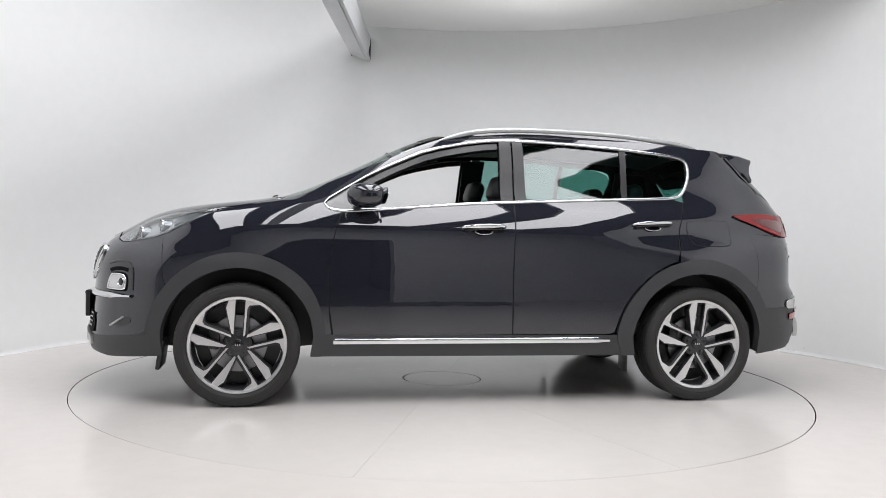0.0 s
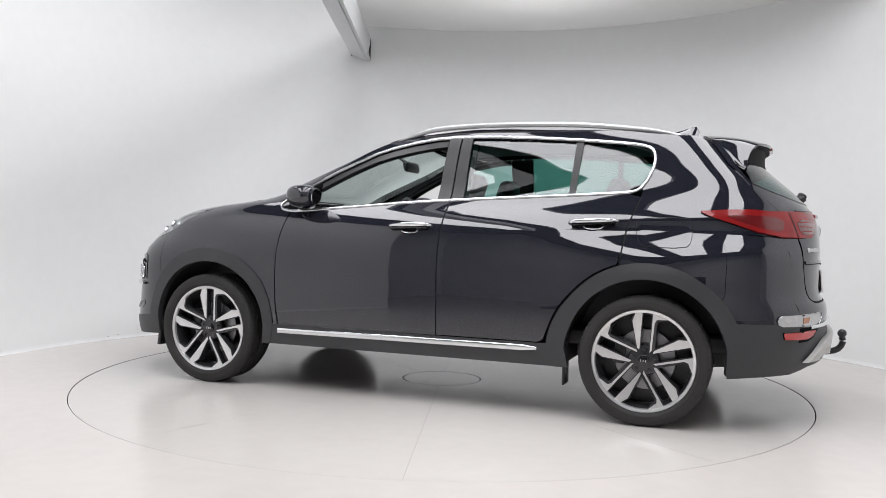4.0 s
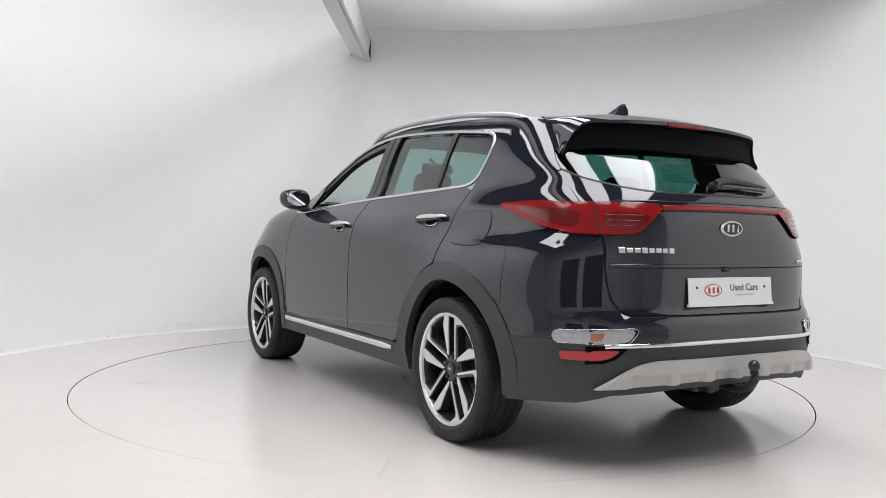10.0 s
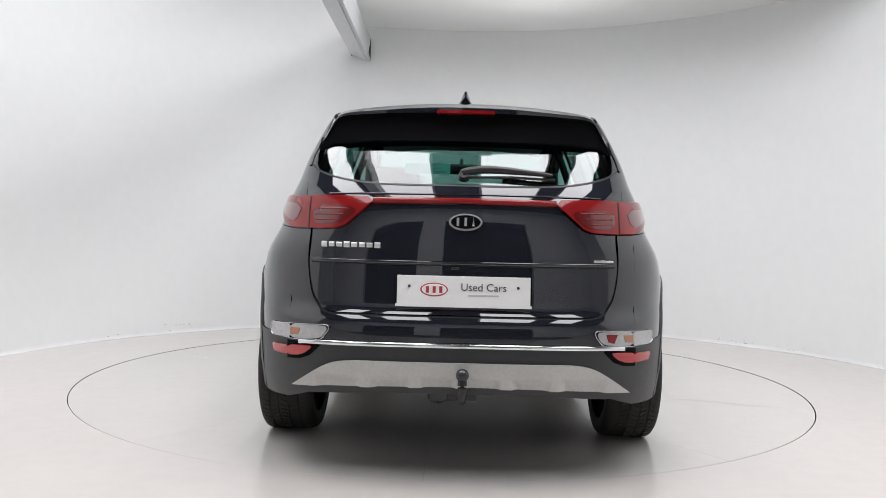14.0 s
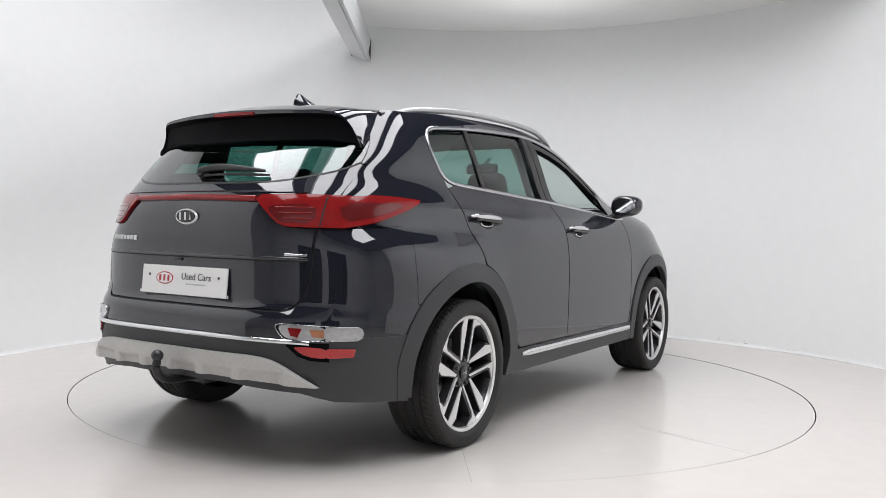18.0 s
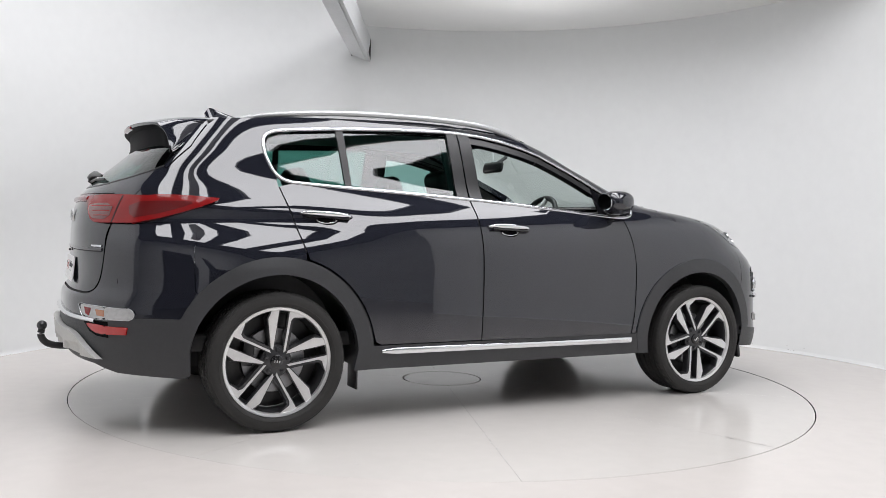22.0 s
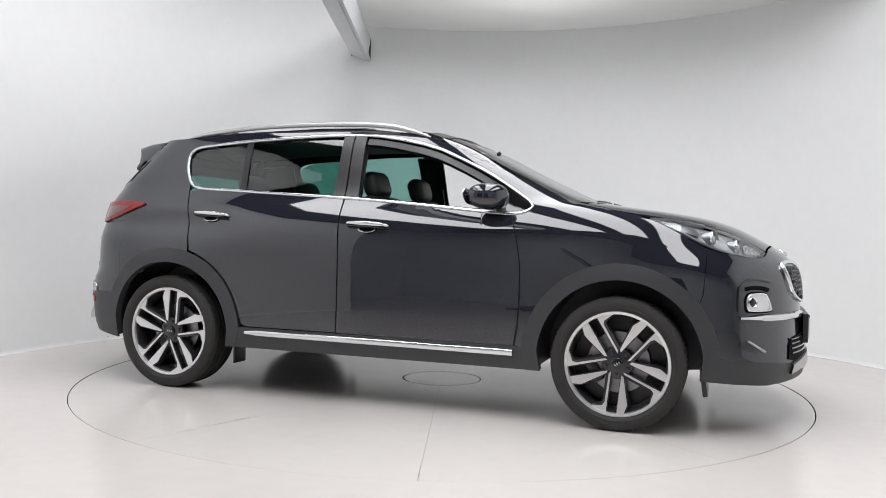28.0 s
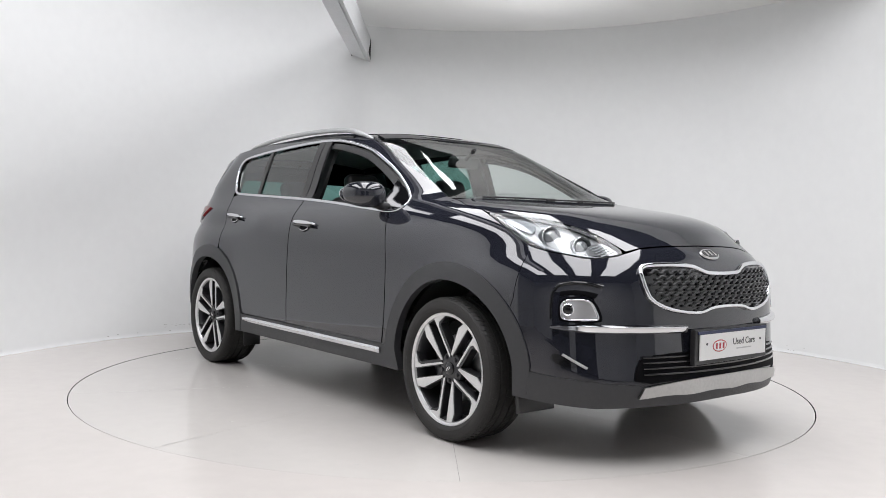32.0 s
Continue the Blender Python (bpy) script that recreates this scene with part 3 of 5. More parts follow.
def ribbon(name, line, width, fn, mat, parent, label="", height=0.006, base=0.0, closed=False):
    """A raised rounded strip along a line on the skin."""
    p = np.array(line, float)
    d = (np.roll(p, -1, 0) - np.roll(p, 1, 0)) if closed else np.gradient(p, axis=0)
    d /= np.maximum(np.linalg.norm(d, axis=1, keepdims=True), 1e-9)
    nrm = np.stack([-d[:, 1], d[:, 0]], -1)
    w = width if np.ndim(width) else np.full(len(p), width)
    rows = []
    for off, h in ((-.5, -.004), (-.5, .45), (-.38, .85), (-.15, 1), (.15, 1), (.38, .85), (.5, .45), (.5, -.004)):
        q = p + nrm * (np.asarray(w)[:, None] * off)
        rows.append(lay(fn, q[:, 0], q[:, 1], np.full(len(p), base + (height * h if h > 0 else -.004)))[0])
    k, m = len(p), len(rows)
    verts = [tuple(rows[j][i]) for i in range(k) for j in range(m)]
    faces = []
    for i in range(k if closed else k - 1):
        for j in range(m - 1):
            a, b = i * m + j, ((i + 1) % k) * m + j
            faces.append((a, b, b + 1, a + 1))
    if not closed:
        faces += [tuple(range(m)), tuple(range((k - 1) * m, k * m))]
    bm = bmesh.new()
    vs = [bm.verts.new(v) for v in verts]
    for fc in faces:
        bm.faces.new([vs[i] for i in fc])
    return part(name, bm, mat, parent, label, smooth=50)


car = empty("car", "glossy black compact sport utility car with chrome trim", "car")
SIDES = ((on_left, 1), (on_right, -1))


def arc_pts(cx, cz, r, a0, a1, n=24):
    return [(cx + r * math.cos(radians(a0 + (a1 - a0) * i / n)), cz + r * math.sin(radians(a0 + (a1 - a0) * i / n))) for i in range(n + 1)]


HUB_F, HUB_R, HUB_Z = 1.335, -1.335, 0.345
ARCH = 0.492
BELT = [(.79, 1.078), (.718, 1.077), (.408, 1.104), (-.029, 1.142), (-.532, 1.168), (-1.166, 1.199), (-1.25, 1.212)]
WINDOW = smooth_line([(.872, 1.126), (.845, 1.093), (.79, 1.078), (.718, 1.077), (.408, 1.104), (-.029, 1.142), (-.532, 1.168), (-1.166, 1.199), (-1.265, 1.207), (-1.316, 1.24),
                      (-1.357, 1.325), (-1.367, 1.39), (-1.355, 1.435), (-1.32, 1.458), (-1.247, 1.472), (-.945, 1.501), (-.559, 1.524), (-.268, 1.53), (-.04, 1.517), (.254, 1.454),
                      (.418, 1.382), (.579, 1.306), (.735, 1.213)], 1, True)
GATE_Y = through_points([(.98, .625), (1.04, .64), (1.1, .656), (1.19, .661), (1.25, .664), (1.33, .645), (1.42, .605), (1.5, .56)])
GATE = [(-1.60, 1.515)] + [(float(skin_rear(GATE_Y(z), z)), z) for z in (1.47, 1.42, 1.36, 1.30, 1.24, 1.19, 1.14, 1.1, 1.05, 1.0, .985)] + [(float(skin_rear(.70, .985)), .985)]


def belt_z(x):
    xs = [p[0] for p in BELT][::-1]
    return float(np.interp(x, xs, [p[1] for p in BELT][::-1]))


def split_at(y, fn, zs):
    """Side-view points along the line where the front or the rear takes over from the side."""
    return [(float(fn(y, z)), z) for z in zs]


FY, RY = 0.66, 0.70
LAMP_LOW = [(1.45, .768), (1.51, .780), (1.582, .786), (1.66, .784), (1.742, .768), (1.82, .735), (1.891, .69), (1.935, .66), (1.95, .645), (1.988, .594), (2.015, .53), (2.022, .488)]
LAMP_LOW = [(x, y, float(skin_top(np.array(x), np.array(y)))) for x, y in LAMP_LOW]
WING_TOP = [(.98, 1.175), (1.06, 1.15), (1.18, 1.128), (1.3, 1.102), (1.40, 1.083), (1.45, LAMP_LOW[0][2])]
NOSE_SEAM = through_points([(0, .934), (.24, .930), (.40, .919), (.488, LAMP_LOW[-1][2] - .002)])
for fn, s in SIDES:
    # doors
    belt_f = [(x, belt_z(x) - .006) for x in np.linspace(.755, -.236, 12)]
    belt_r = [(x, belt_z(x) - .006) for x in np.linspace(-.246, -1.22, 12)]
    front_door = panel("front_door", belt_f + curve_line([(-.236, 1.15), (-.222, 1.0), (-.211, .847), (-.21, .62), (-.214, .395)]) + [(.80, .39)]
                       + curve_line([(.822, .53), (.826, .78), (.803, .93), (.762, 1.066)]), fn, PAINT, car, "glossy black front door with its window wound down")
    arch_r = arc_pts(HUB_R, HUB_Z, ARCH + .012, 73, 15, 16)
    rear_door = panel("rear_door", belt_r + curve_line([(-1.30, 1.18), (-1.243, 1.007), (-1.20, .87)]) + arch_r + [(-.838, .44), (-.828, .41), (-.80, .397), (-.222, .397)]
                      + curve_line([(-.22, .4), (-.218, .62), (-.219, .847), (-.23, 1.0), (-.245, 1.15)]), fn, PAINT, car, "glossy black rear door")
    # wing in front, quarter panel behind
    panel("front_wing", [(.77, 1.07)] + curve_line([(.809, .932), (.832, .78), (.829, .53), (.81, .39)]) + [(.87, .39)]
                   + arc_pts(HUB_F, HUB_Z, ARCH - .012, 172, 38, 24) + [(1.733, .70), (1.742, .85)] + [(x, z - .003) for x, y, z in LAMP_LOW[4::-1]]
                   + curve_line(WING_TOP[-2::-1]) + [(.90, 1.155), (.872, 1.126), (.845, 1.093), (.79, 1.078)], fn, PAINT, car, step=.026)
    quarter_arch = arc_pts(HUB_R, HUB_Z, ARCH - .012, 74, 139, 16)
    quarter = panel("rear_quarter", [(-1.45, 1.52)] + GATE + [(-1.70, 1.0), (-1.725, .85), (-1.72, .68)]
                    + quarter_arch[::-1] + [(-1.206, .86)] + curve_line([(-1.25, 1.007), (-1.306, 1.18), (-1.315, 1.25), (-1.357, 1.325), (-1.367, 1.39), (-1.345, 1.438)])
                    + [(-1.25, 1.471), (-1.2, 1.48), (-1.2, 1.545)], fn, PAINT, car, step=.022)
    # pillars and the rail above the windows
    edge = [(-1.2, 1.545), (-1.0, 1.556), (-.5, 1.574), (-.2, 1.572), (.05, 1.552), (.2, 1.515), (.32, 1.47), (.5, 1.385), (.7, 1.30), (.88, 1.222), (.98, 1.175), (.90, 1.155), (.872, 1.126),
            (.735, 1.213), (.579, 1.306), (.418, 1.382), (.254, 1.454), (-.04, 1.517), (-.268, 1.53), (-.559, 1.524), (-.945, 1.501), (-1.2, 1.48)]
    panel("roof_side", edge, fn, PAINT, car, "painted pillar and roof side above the windows", thick=.05, step=.022)
    for nm, gap in (("door_gap", [(-.241, 1.15), (-.226, 1.0), (-.2155, .847), (-.214, .62), (-.218, .395)]), ("wing_gap", [(.766, 1.066), (.806, .931), (.829, .78), (.8255, .53), (.805, .392)]),
                    ("quarter_gap", [(-1.303, 1.18), (-1.2465, 1.007), (-1.203, .865)])):
        ribbon(nm, curve_line(gap), .013, fn, DARK, car, "dark shut line", height=.001, base=-.007)
    # windows: rear door glass, quarter glass, black posts between
    inner = [(x, belt_z(x) + .008) for x in np.linspace(-.30, -.92, 10)]
    panel("rear_window_glass", inner + [(-.94, 1.49), (-.56, 1.513), (-.30, 1.519)], fn, SIDE_GLASS, rear_door, "dark green tinted glass", up=-.014, thick=0)
    panel("quarter_glass", [(x, belt_z(x) + .008) for x in np.linspace(-.945, -1.22, 6)] + [(-1.30, 1.255), (-1.346, 1.325), (-1.354, 1.39), (-1.333, 1.43), (-1.24, 1.462), (-.965, 1.49)],
          fn, SIDE_GLASS, rear_door, "dark green tinted glass", up=-.014, thick=0)
    panel("window_post", [(-.915, belt_z(-.915) + .005), (-.95, belt_z(-.95) + .005), (-.972, 1.49), (-.932, 1.493)], fn, BLACK, rear_door, up=-.006)
    panel("rear_pillar_cover", [(-.246, belt_z(-.246) + .004), (-.315, belt_z(-.315) + .004), (-.318, 1.518), (-.256, 1.52)], fn, BLACK, rear_door, "satin black pillar cover", up=.002)
    panel("front_pillar_cover", [(-.16, belt_z(-.16) + .004), (-.236, belt_z(-.236) + .004), (-.247, 1.52), (-.175, 1.515)], fn, BLACK, front_door, "satin black pillar cover", up=.002)
    fr = smooth_line([(-.165, 1.512), (-.04, 1.50), (.25, 1.44), (.41, 1.37), (.565, 1.297), (.66, 1.24), (.65, 1.21), (.55, 1.265), (.40, 1.34), (.24, 1.405), (-.04, 1.463), (-.165, 1.475)], 1)
    panel("window_channel", fr, fn, BLACK, front_door, "black rubber window channel", up=-.01, thick=.03)
    panel("mirror_sail", [(.86, 1.12), (.84, 1.095), (.78, 1.085), (.62, 1.092), (.63, 1.25), (.735, 1.203)], fn, GLOSS, front_door, up=-.004)
    ribbon("window_surround", WINDOW, np.array([.017 - .006 * min(1, max(0, (x - .1) / .5)) * (1 if z > belt_z(x) + .02 else .4) for x, z in WINDOW]), fn, CHROME_SATIN, car, "bright chrome window surround", height=.008, base=-.002, closed=True)
    # sill, cladding and strip
    panel("sill_cover", [(-.90, .272), (.90, .272), (.885, .33), (.86, .392), (-.846, .392), (-.87, .33)], fn, PLASTIC, car, "dark grey plastic sill", up=.004, thick=.05)
    line = [(x, .360 - .004 * x) for x in np.linspace(-.80, .80, 40)]
    ribbon("sill_strip", line, np.array([.010 + .024 * min(1, (i + 1) / 3) for i in range(40)]), fn, CHROME, car, "bright chrome sill strip", height=.012, base=.005)
    for hub, a0, a1, low in ((HUB_F, 176, 8, .272), (HUB_R, 4, 172, .272)):
        q = 1 if hub > 0 else -1
        outer = [(q * .873, low)] + arc_pts(hub, HUB_Z, ARCH, a0, a1, 30) + [(q * 1.80, .285)]
        inner = [(q * .943, low)] + arc_pts(hub, HUB_Z, .410, a0, a1, 30) + [(q * 1.735, .285)]
        band("arch_cladding", outer, inner, fn, PLASTIC, car, "dark grey plastic wheel arch", up=.008)
    # inner arch and mud flap
    for hub in (HUB_F, HUB_R):
        bm = bmesh.new()
        rows = []
        for i in range(25):
            a = radians(-8 + 196 * i / 24)
            x, z = hub + .415 * math.cos(a), HUB_Z + .415 * math.sin(a)
            rows.append([bm.verts.new((x, s * y, z)) for y in (.845, .55)])
        for a, b in zip(rows, rows[1:]):
            bm.faces.new((a[0], b[0], b[1], a[1]))
        hub_v = bm.verts.new((hub, s * .55, .25))
        for a, b in zip(rows, rows[1:]):
            if (a[1].co - b[1].co).length > 1e-4:
                bm.faces.new((a[1], b[1], hub_v))
        part("arch_liner", bm, BLACK, car, "black wheel arch liner")
    part("mud_flap", box_bm((HUB_R + .425, s * .79, .24), (.012, .12, .15), .004), BLACK, car)
    part("mud_flap", box_bm((HUB_F + .412, s * .735, .275), (.025, .22, .16), .006, rot=Euler((0, radians(-8), 0)).to_matrix()), BLACK, car)
    # bumper corners
    panel("rear_bumper_corner", split_at(RY, skin_rear, np.linspace(.55, .98, 9)) + [(-1.70, 1.0), (-1.727, .85), (-1.723, .68)]
          + arc_pts(HUB_R, HUB_Z, ARCH - .012, 140, 156, 6) + [(-1.78, .55)], fn, PAINT, car)
    panel("rear_bumper_corner", split_at(RY, skin_rear, np.linspace(.295, .55, 7)) + [(-1.78, .55)] + arc_pts(HUB_R, HUB_Z, ARCH - .05, 154, 185, 8)[0:] + [(-1.74, .272)], fn, PLASTIC, car,
          "dark grey plastic lower bumper", up=.004)
    panel("front_bumper_corner", [(1.745, .85), (1.736, .70)] + arc_pts(HUB_F, HUB_Z, ARCH - .012, 37.6, 10, 8) + [(1.80, .36)] + split_at(FY, skin_front, np.linspace(.36, LAMP_LOW[7][2] - .004, 12))
          + [(x, z - .003) for x, y, z in LAMP_LOW[6:3:-1]], fn, PAINT, car)
    panel("front_bumper_corner", [(1.74, .40), (1.74, .36), (1.73, .275)] + split_at(FY, skin_front, np.linspace(.25, .36, 5)), fn, PLASTIC, car, "dark grey plastic lower bumper", up=.004)

# bonnet, roof, windscreen
nose = [(float(skin_front(y, NOSE_SEAM(abs(y)) + .004)) - .002, y) for y in np.linspace(-.47, .47, 15)]
bonnet_r = [(x, .005 - float(skin_y(x, z))) for x, z in curve_line(WING_TOP[1:], 3) if x > 1.12]
bonnet_r = bonnet_r + curve_line([(1.50, -.738), (1.57, -.710), (1.65, -.676), (1.78, -.600), (1.90, -.522), (1.97, -.492)])
panel("bonnet", bonnet_r + nose + [(x, -y) for x, y in bonnet_r[::-1]] + curve_line([(1.125, .735), (1.185, .4), (1.21, 0), (1.185, -.4), (1.125, -.735)]), on_top, PAINT, car, "glossy black bonnet", thick=.02)
panel("cowl", curve_line([(1.125, -.69), (1.185, -.4), (1.21, 0), (1.185, .4), (1.125, .69)]) + curve_line([(1.06, .68), (1.12, .4), (1.15, 0), (1.12, -.4), (1.06, -.68)]), on_top, BLACK, car,
      "black plastic cowl below the windscreen", up=-.03)
for s in (-1, 1):
    panel("bonnet_gutter", [(1.02, s * .70), (1.14, s * .70), (1.42, s * .70), (1.43, s * .755), (1.14, s * .785), (1.0, s * .76)], on_top, PAINT, car, up=-.015)
wy = lambda z: float(HALF_WIDTH(z)) * .905
screen = [(-wy(z), z) for z in np.linspace(1.15, 1.52, 8)] + [(y, 1.545 + .025 * (1 - (y / .56) ** 2)) for y in np.linspace(-.5, .5, 9)] + [(wy(z), z) for z in np.linspace(1.52, 1.15, 8)] \
    + [(y, 1.15 + .012 * (1 - (y / .7) ** 2)) for y in np.linspace(.6, -.6, 9)]
panel("windscreen", screen, on_front, CLEAR_GLASS, car, "clear green-tinted windscreen", up=-.004, thick=0)
top_edge = [(y, 1.545 + .025 * (1 - (y / .56) ** 2)) for y in np.linspace(-.52, .52, 9)]
panel("windscreen_band", top_edge + [(y, 1.515 + .025 * (1 - (y / .56) ** 2)) for y in np.linspace(.53, -.53, 9)], on_front, BLACK, car, "black printed windscreen edge", up=-.002)
roof_front = [(.27 - .10 * (y / .57) ** 2, y) for y in np.linspace(.57, -.57, 9)]
panel("roof", roof_front + [(x, -.585) for x in np.linspace(.0, -1.6, 9)] + [(-1.74, -.55), (-1.78, 0), (-1.74, .55)] + [(x, .585) for x in np.linspace(-1.6, 0, 9)], on_roof, PAINT, car, "glossy black roof",
      thick=.03)
panel("sunroof_glass", smooth_line([(.17, -.44), (-1.15, -.44), (-1.15, .44), (.17, .44)], 2, True), on_roof, GLOSS, car, "dark glass roof panel", up=.004)
panel("headliner", [(.2, -.52), (-1.6, -.54), (-1.6, .54), (.2, .52)], on_roof, LINER, car, "pale grey cloth headliner", up=-.045, thick=0)

# tail
GLASS_LOW = curve_line([(0, 1.167), (.2, 1.167), (.36, 1.172), (.47, 1.186), (.56, 1.208), (.62, 1.234), (.654, 1.262)], 4)
GLASS_SIDE = [(.649, 1.30), (.628, 1.36), (.590, 1.42), (.55, 1.445)]
gate_half = curve_line([(.664, 1.252), (.661, 1.19), (.65, 1.10), (.612, .98), (.617, .85), (.603, .75), (.58, .70), (.535, .66), (.40, .656), (0, .656)])
low_half = curve_line([(.62, .985), (.624, .85), (.61, .745), (.587, .692), (.54, .651), (.40, .647), (0, .647)])
tailgate = panel("tailgate", gate_half + [(-y, z) for y, z in gate_half[-2::-1]] + [(-y, z - .006) for y, z in GLASS_LOW[::-1]] + [(y, z - .006) for y, z in GLASS_LOW[1:]], on_rear, PAINT, car,
                 "glossy black tailgate", thick=.02)
panel("rear_bumper", low_half + [(-y, z) for y, z in low_half[-2::-1]] + [(-RY, .985)] + [(-RY, z) for z in np.linspace(.95, .535, 7)] + [(RY, .535)] + [(RY, z) for z in np.linspace(.55, .985, 7)], on_rear,
      PAINT, car, "glossy black rear bumper")
gap_half = [(.616, .985)] + curve_line([(.6205, .85), (.6065, .7475), (.5835, .696), (.5375, .6555), (.40, .6515), (0, .6515)])
ribbon("tailgate_gap", gap_half + [(-y, z) for y, z in gap_half[-2::-1]], .016, on_rear, DARK, car, "dark shut line round the tailgate", height=.001, base=-.006)
panel("rear_bumper_cover", [(-RY, .535), (-RY, .295), (-.6, .33), (-.3, .352), (.3, .352), (.6, .33), (RY, .295), (RY, .535)], on_rear, PLASTIC, car, "dark grey plastic lower bumper", up=.004)
ribbon("bumper_strip", curve_line([(-.640, .531), (-.58, .535), (-.3, .540), (0, .541), (.3, .540), (.58, .535), (.640, .531)]), .020, on_rear, CHROME, car, "bright chrome bumper strip", height=.014, base=.004)


SKID_TOP = through_points([(0, .480), (.40, .478), (.49, .466), (.545, .440), (.60, .402), (.655, .362)])
NOTCHES = ((.465, .098), (.268, .080), (.085, .074))


def skid_lift(y, z):
    """How far the plate stands off the bumper: six scooped pockets along its lower edge."""
    out = np.full(np.shape(y), .036)
    for c, w in NOTCHES:
        side = np.clip((1 - np.abs(np.abs(y) - c) / w) / .4, 0, 1)
        rise = np.clip((.424 - z) / .02, 0, 1)
        out = out - .017 * (lambda q: q * q * (3 - 2 * q))(np.minimum(side, rise))
    return out


ys = np.linspace(-.655, .655, 176)
bm = bmesh.new()
rows = []
for k in range(15):
    low = .384 - .022 * (np.abs(ys) / .655) ** 2
    z = low + (SKID_TOP(np.abs(ys)) - low) * k / 14
    lift = skid_lift(ys, z)
    rows.append([bm.verts.new(q) for q in lay(on_rear, ys, z, lift)[0]])
rows.insert(0, [bm.verts.new((q.co.x + .03, q.co.y, q.co.z - .002)) for q in rows[0]])
rows.append([bm.verts.new((q.co.x + .03, q.co.y, q.co.z - .002)) for q in rows[-1]])
for a, b in zip(rows, rows[1:]):
    for k in range(len(a) - 1):
        bm.faces.new((a[k], a[k + 1], b[k + 1], b[k]))
part("skid_plate", bm, SKID, car, "satin silver skid plate with six scooped pockets", smooth=50)
glass_half = GLASS_LOW + GLASS_SIDE
panel("rear_window", glass_half + [(-y, z) for y, z in glass_half[:0:-1]], on_rear, REAR_GLASS, tailgate, "dark tinted rear window", up=.002, thick=0)
ribbon("window_seal", [(-y, z - .002) for y, z in GLASS_LOW[:0:-1]] + [(y, z - .002) for y, z in GLASS_LOW], .010, on_rear, BLACK, tailgate, "black rubber window seal", height=.002, base=.0)
for s in (-1, 1):
    panel("window_fin", [(s * .657, 1.255)] + [(s * (y + .002), z) for y, z in GLASS_SIDE[:3]] + [(s * .54, 1.475), (s * .60, 1.475), (s * .65, 1.36), (s * .670, 1.25)], on_rear, PAINT, tailgate,
          "painted post beside the rear window", up=.005)

# ---------------------------------------------------------------- front end
top_edge_y = [.64, .60, .53, .488, .40, .30, .20, .10, 0, -.10, -.20, -.30, -.40, -.488, -.53, -.60, -.64]
lamp_z = lambda y: float(np.interp(abs(y), [q[1] for q in LAMP_LOW[:4:-1]], [q[2] for q in LAMP_LOW[:4:-1]])) - .004 if abs(y) > .485 else float(NOSE_SEAM(abs(y)))
panel("front_bumper", [(-FY, z) for z in np.linspace(lamp_z(FY), .36, 10)] + [(-.5, .345), (0, .34), (.5, .345)] + [(FY, z) for z in np.linspace(.36, lamp_z(FY), 10)]
      + [(y, lamp_z(y)) for y in top_edge_y], on_front, PAINT, car, "glossy black front bumper")
panel("front_bumper_cover", [(-FY, .36), (-FY, .252), (-.5, .258), (0, .27), (.5, .258), (FY, .252), (FY, .36), (.5, .345), (0, .34), (-.5, .345)], on_front, PLASTIC, car, "dark grey plastic lower bumper", up=.004, thick=.03)
intake = panel("lower_intake", smooth_line([(-.505, .470), (-.535, .420), (-.545, .352), (-.25, .372), (.25, .372), (.545, .352), (.535, .420), (.505, .470), (.3, .485), (-.3, .485)], 1, True), on_front, SOOT, car, "black lower air intake", up=.006)
skid_top = [(y, .372 - .031 * (abs(y) / .5) ** 2.6) for y in np.linspace(-.505, .505, 21)]
skid_low = [(y, .312 - .012 * (abs(y) / .5) ** 2 - .003 * math.cos(y * 2 * math.pi / .27)) for y in np.linspace(.525, -.525, 43)]
panel("front_skid_plate", skid_top + skid_low, on_front, SKID, car, "satin silver front skid plate", up=.016, thick=.03, step=.03)
for z in (.396, .420, .444, .466):
    ribbon("intake_slat", [(y, z) for y in np.linspace(-.505, .505, 24)], .010, on_front, GLOSS, intake, height=.006, base=.006)

GRILLE_HALF = [(0, .812), (.06, .813), (.127, .816), (.17, .832), (.21, .845), (.32, .851), (.45, .849), (.49, .838), (.503, .812), (.498, .755), (.478, .708), (.40, .671), (.30, .653), (.222, .647), (.17, .655), (.13, .667), (.05, .672), (0, .672)]
GRILLE_HALF = [(.965 * y, z) for y, z in GRILLE_HALF]
GRILLE = smooth_line(GRILLE_HALF + [(-y, z) for y, z in GRILLE_HALF[-2:0:-1]], 1, True)
grille = panel("grille", GRILLE, on_front, GLOSS, car, "black tiger-nose grille with a chrome surround", up=.004)
ribbon("grille_surround", GRILLE, .017, on_front, CHROME, grille, "bright chrome grille surround", height=.014, base=.004, closed=True)


for r in range(9):
    z = .661 + .0225 * r
    for k in range(-11, 12):
        y = .05 * k + (.025 if r % 2 else 0)
        bar = [(y - .026, z - .002), (y - .008, z - .002), (y + .002, z + .008), (y + .022, z + .008)]
        if all(inside(a * 1.03, .75 + (b - .75) * 1.08, GRILLE) for a, b in bar):
            ribbon("grille_bar", bar, .0095, on_front, ALLOY_DARK, grille, height=.012, base=.004)

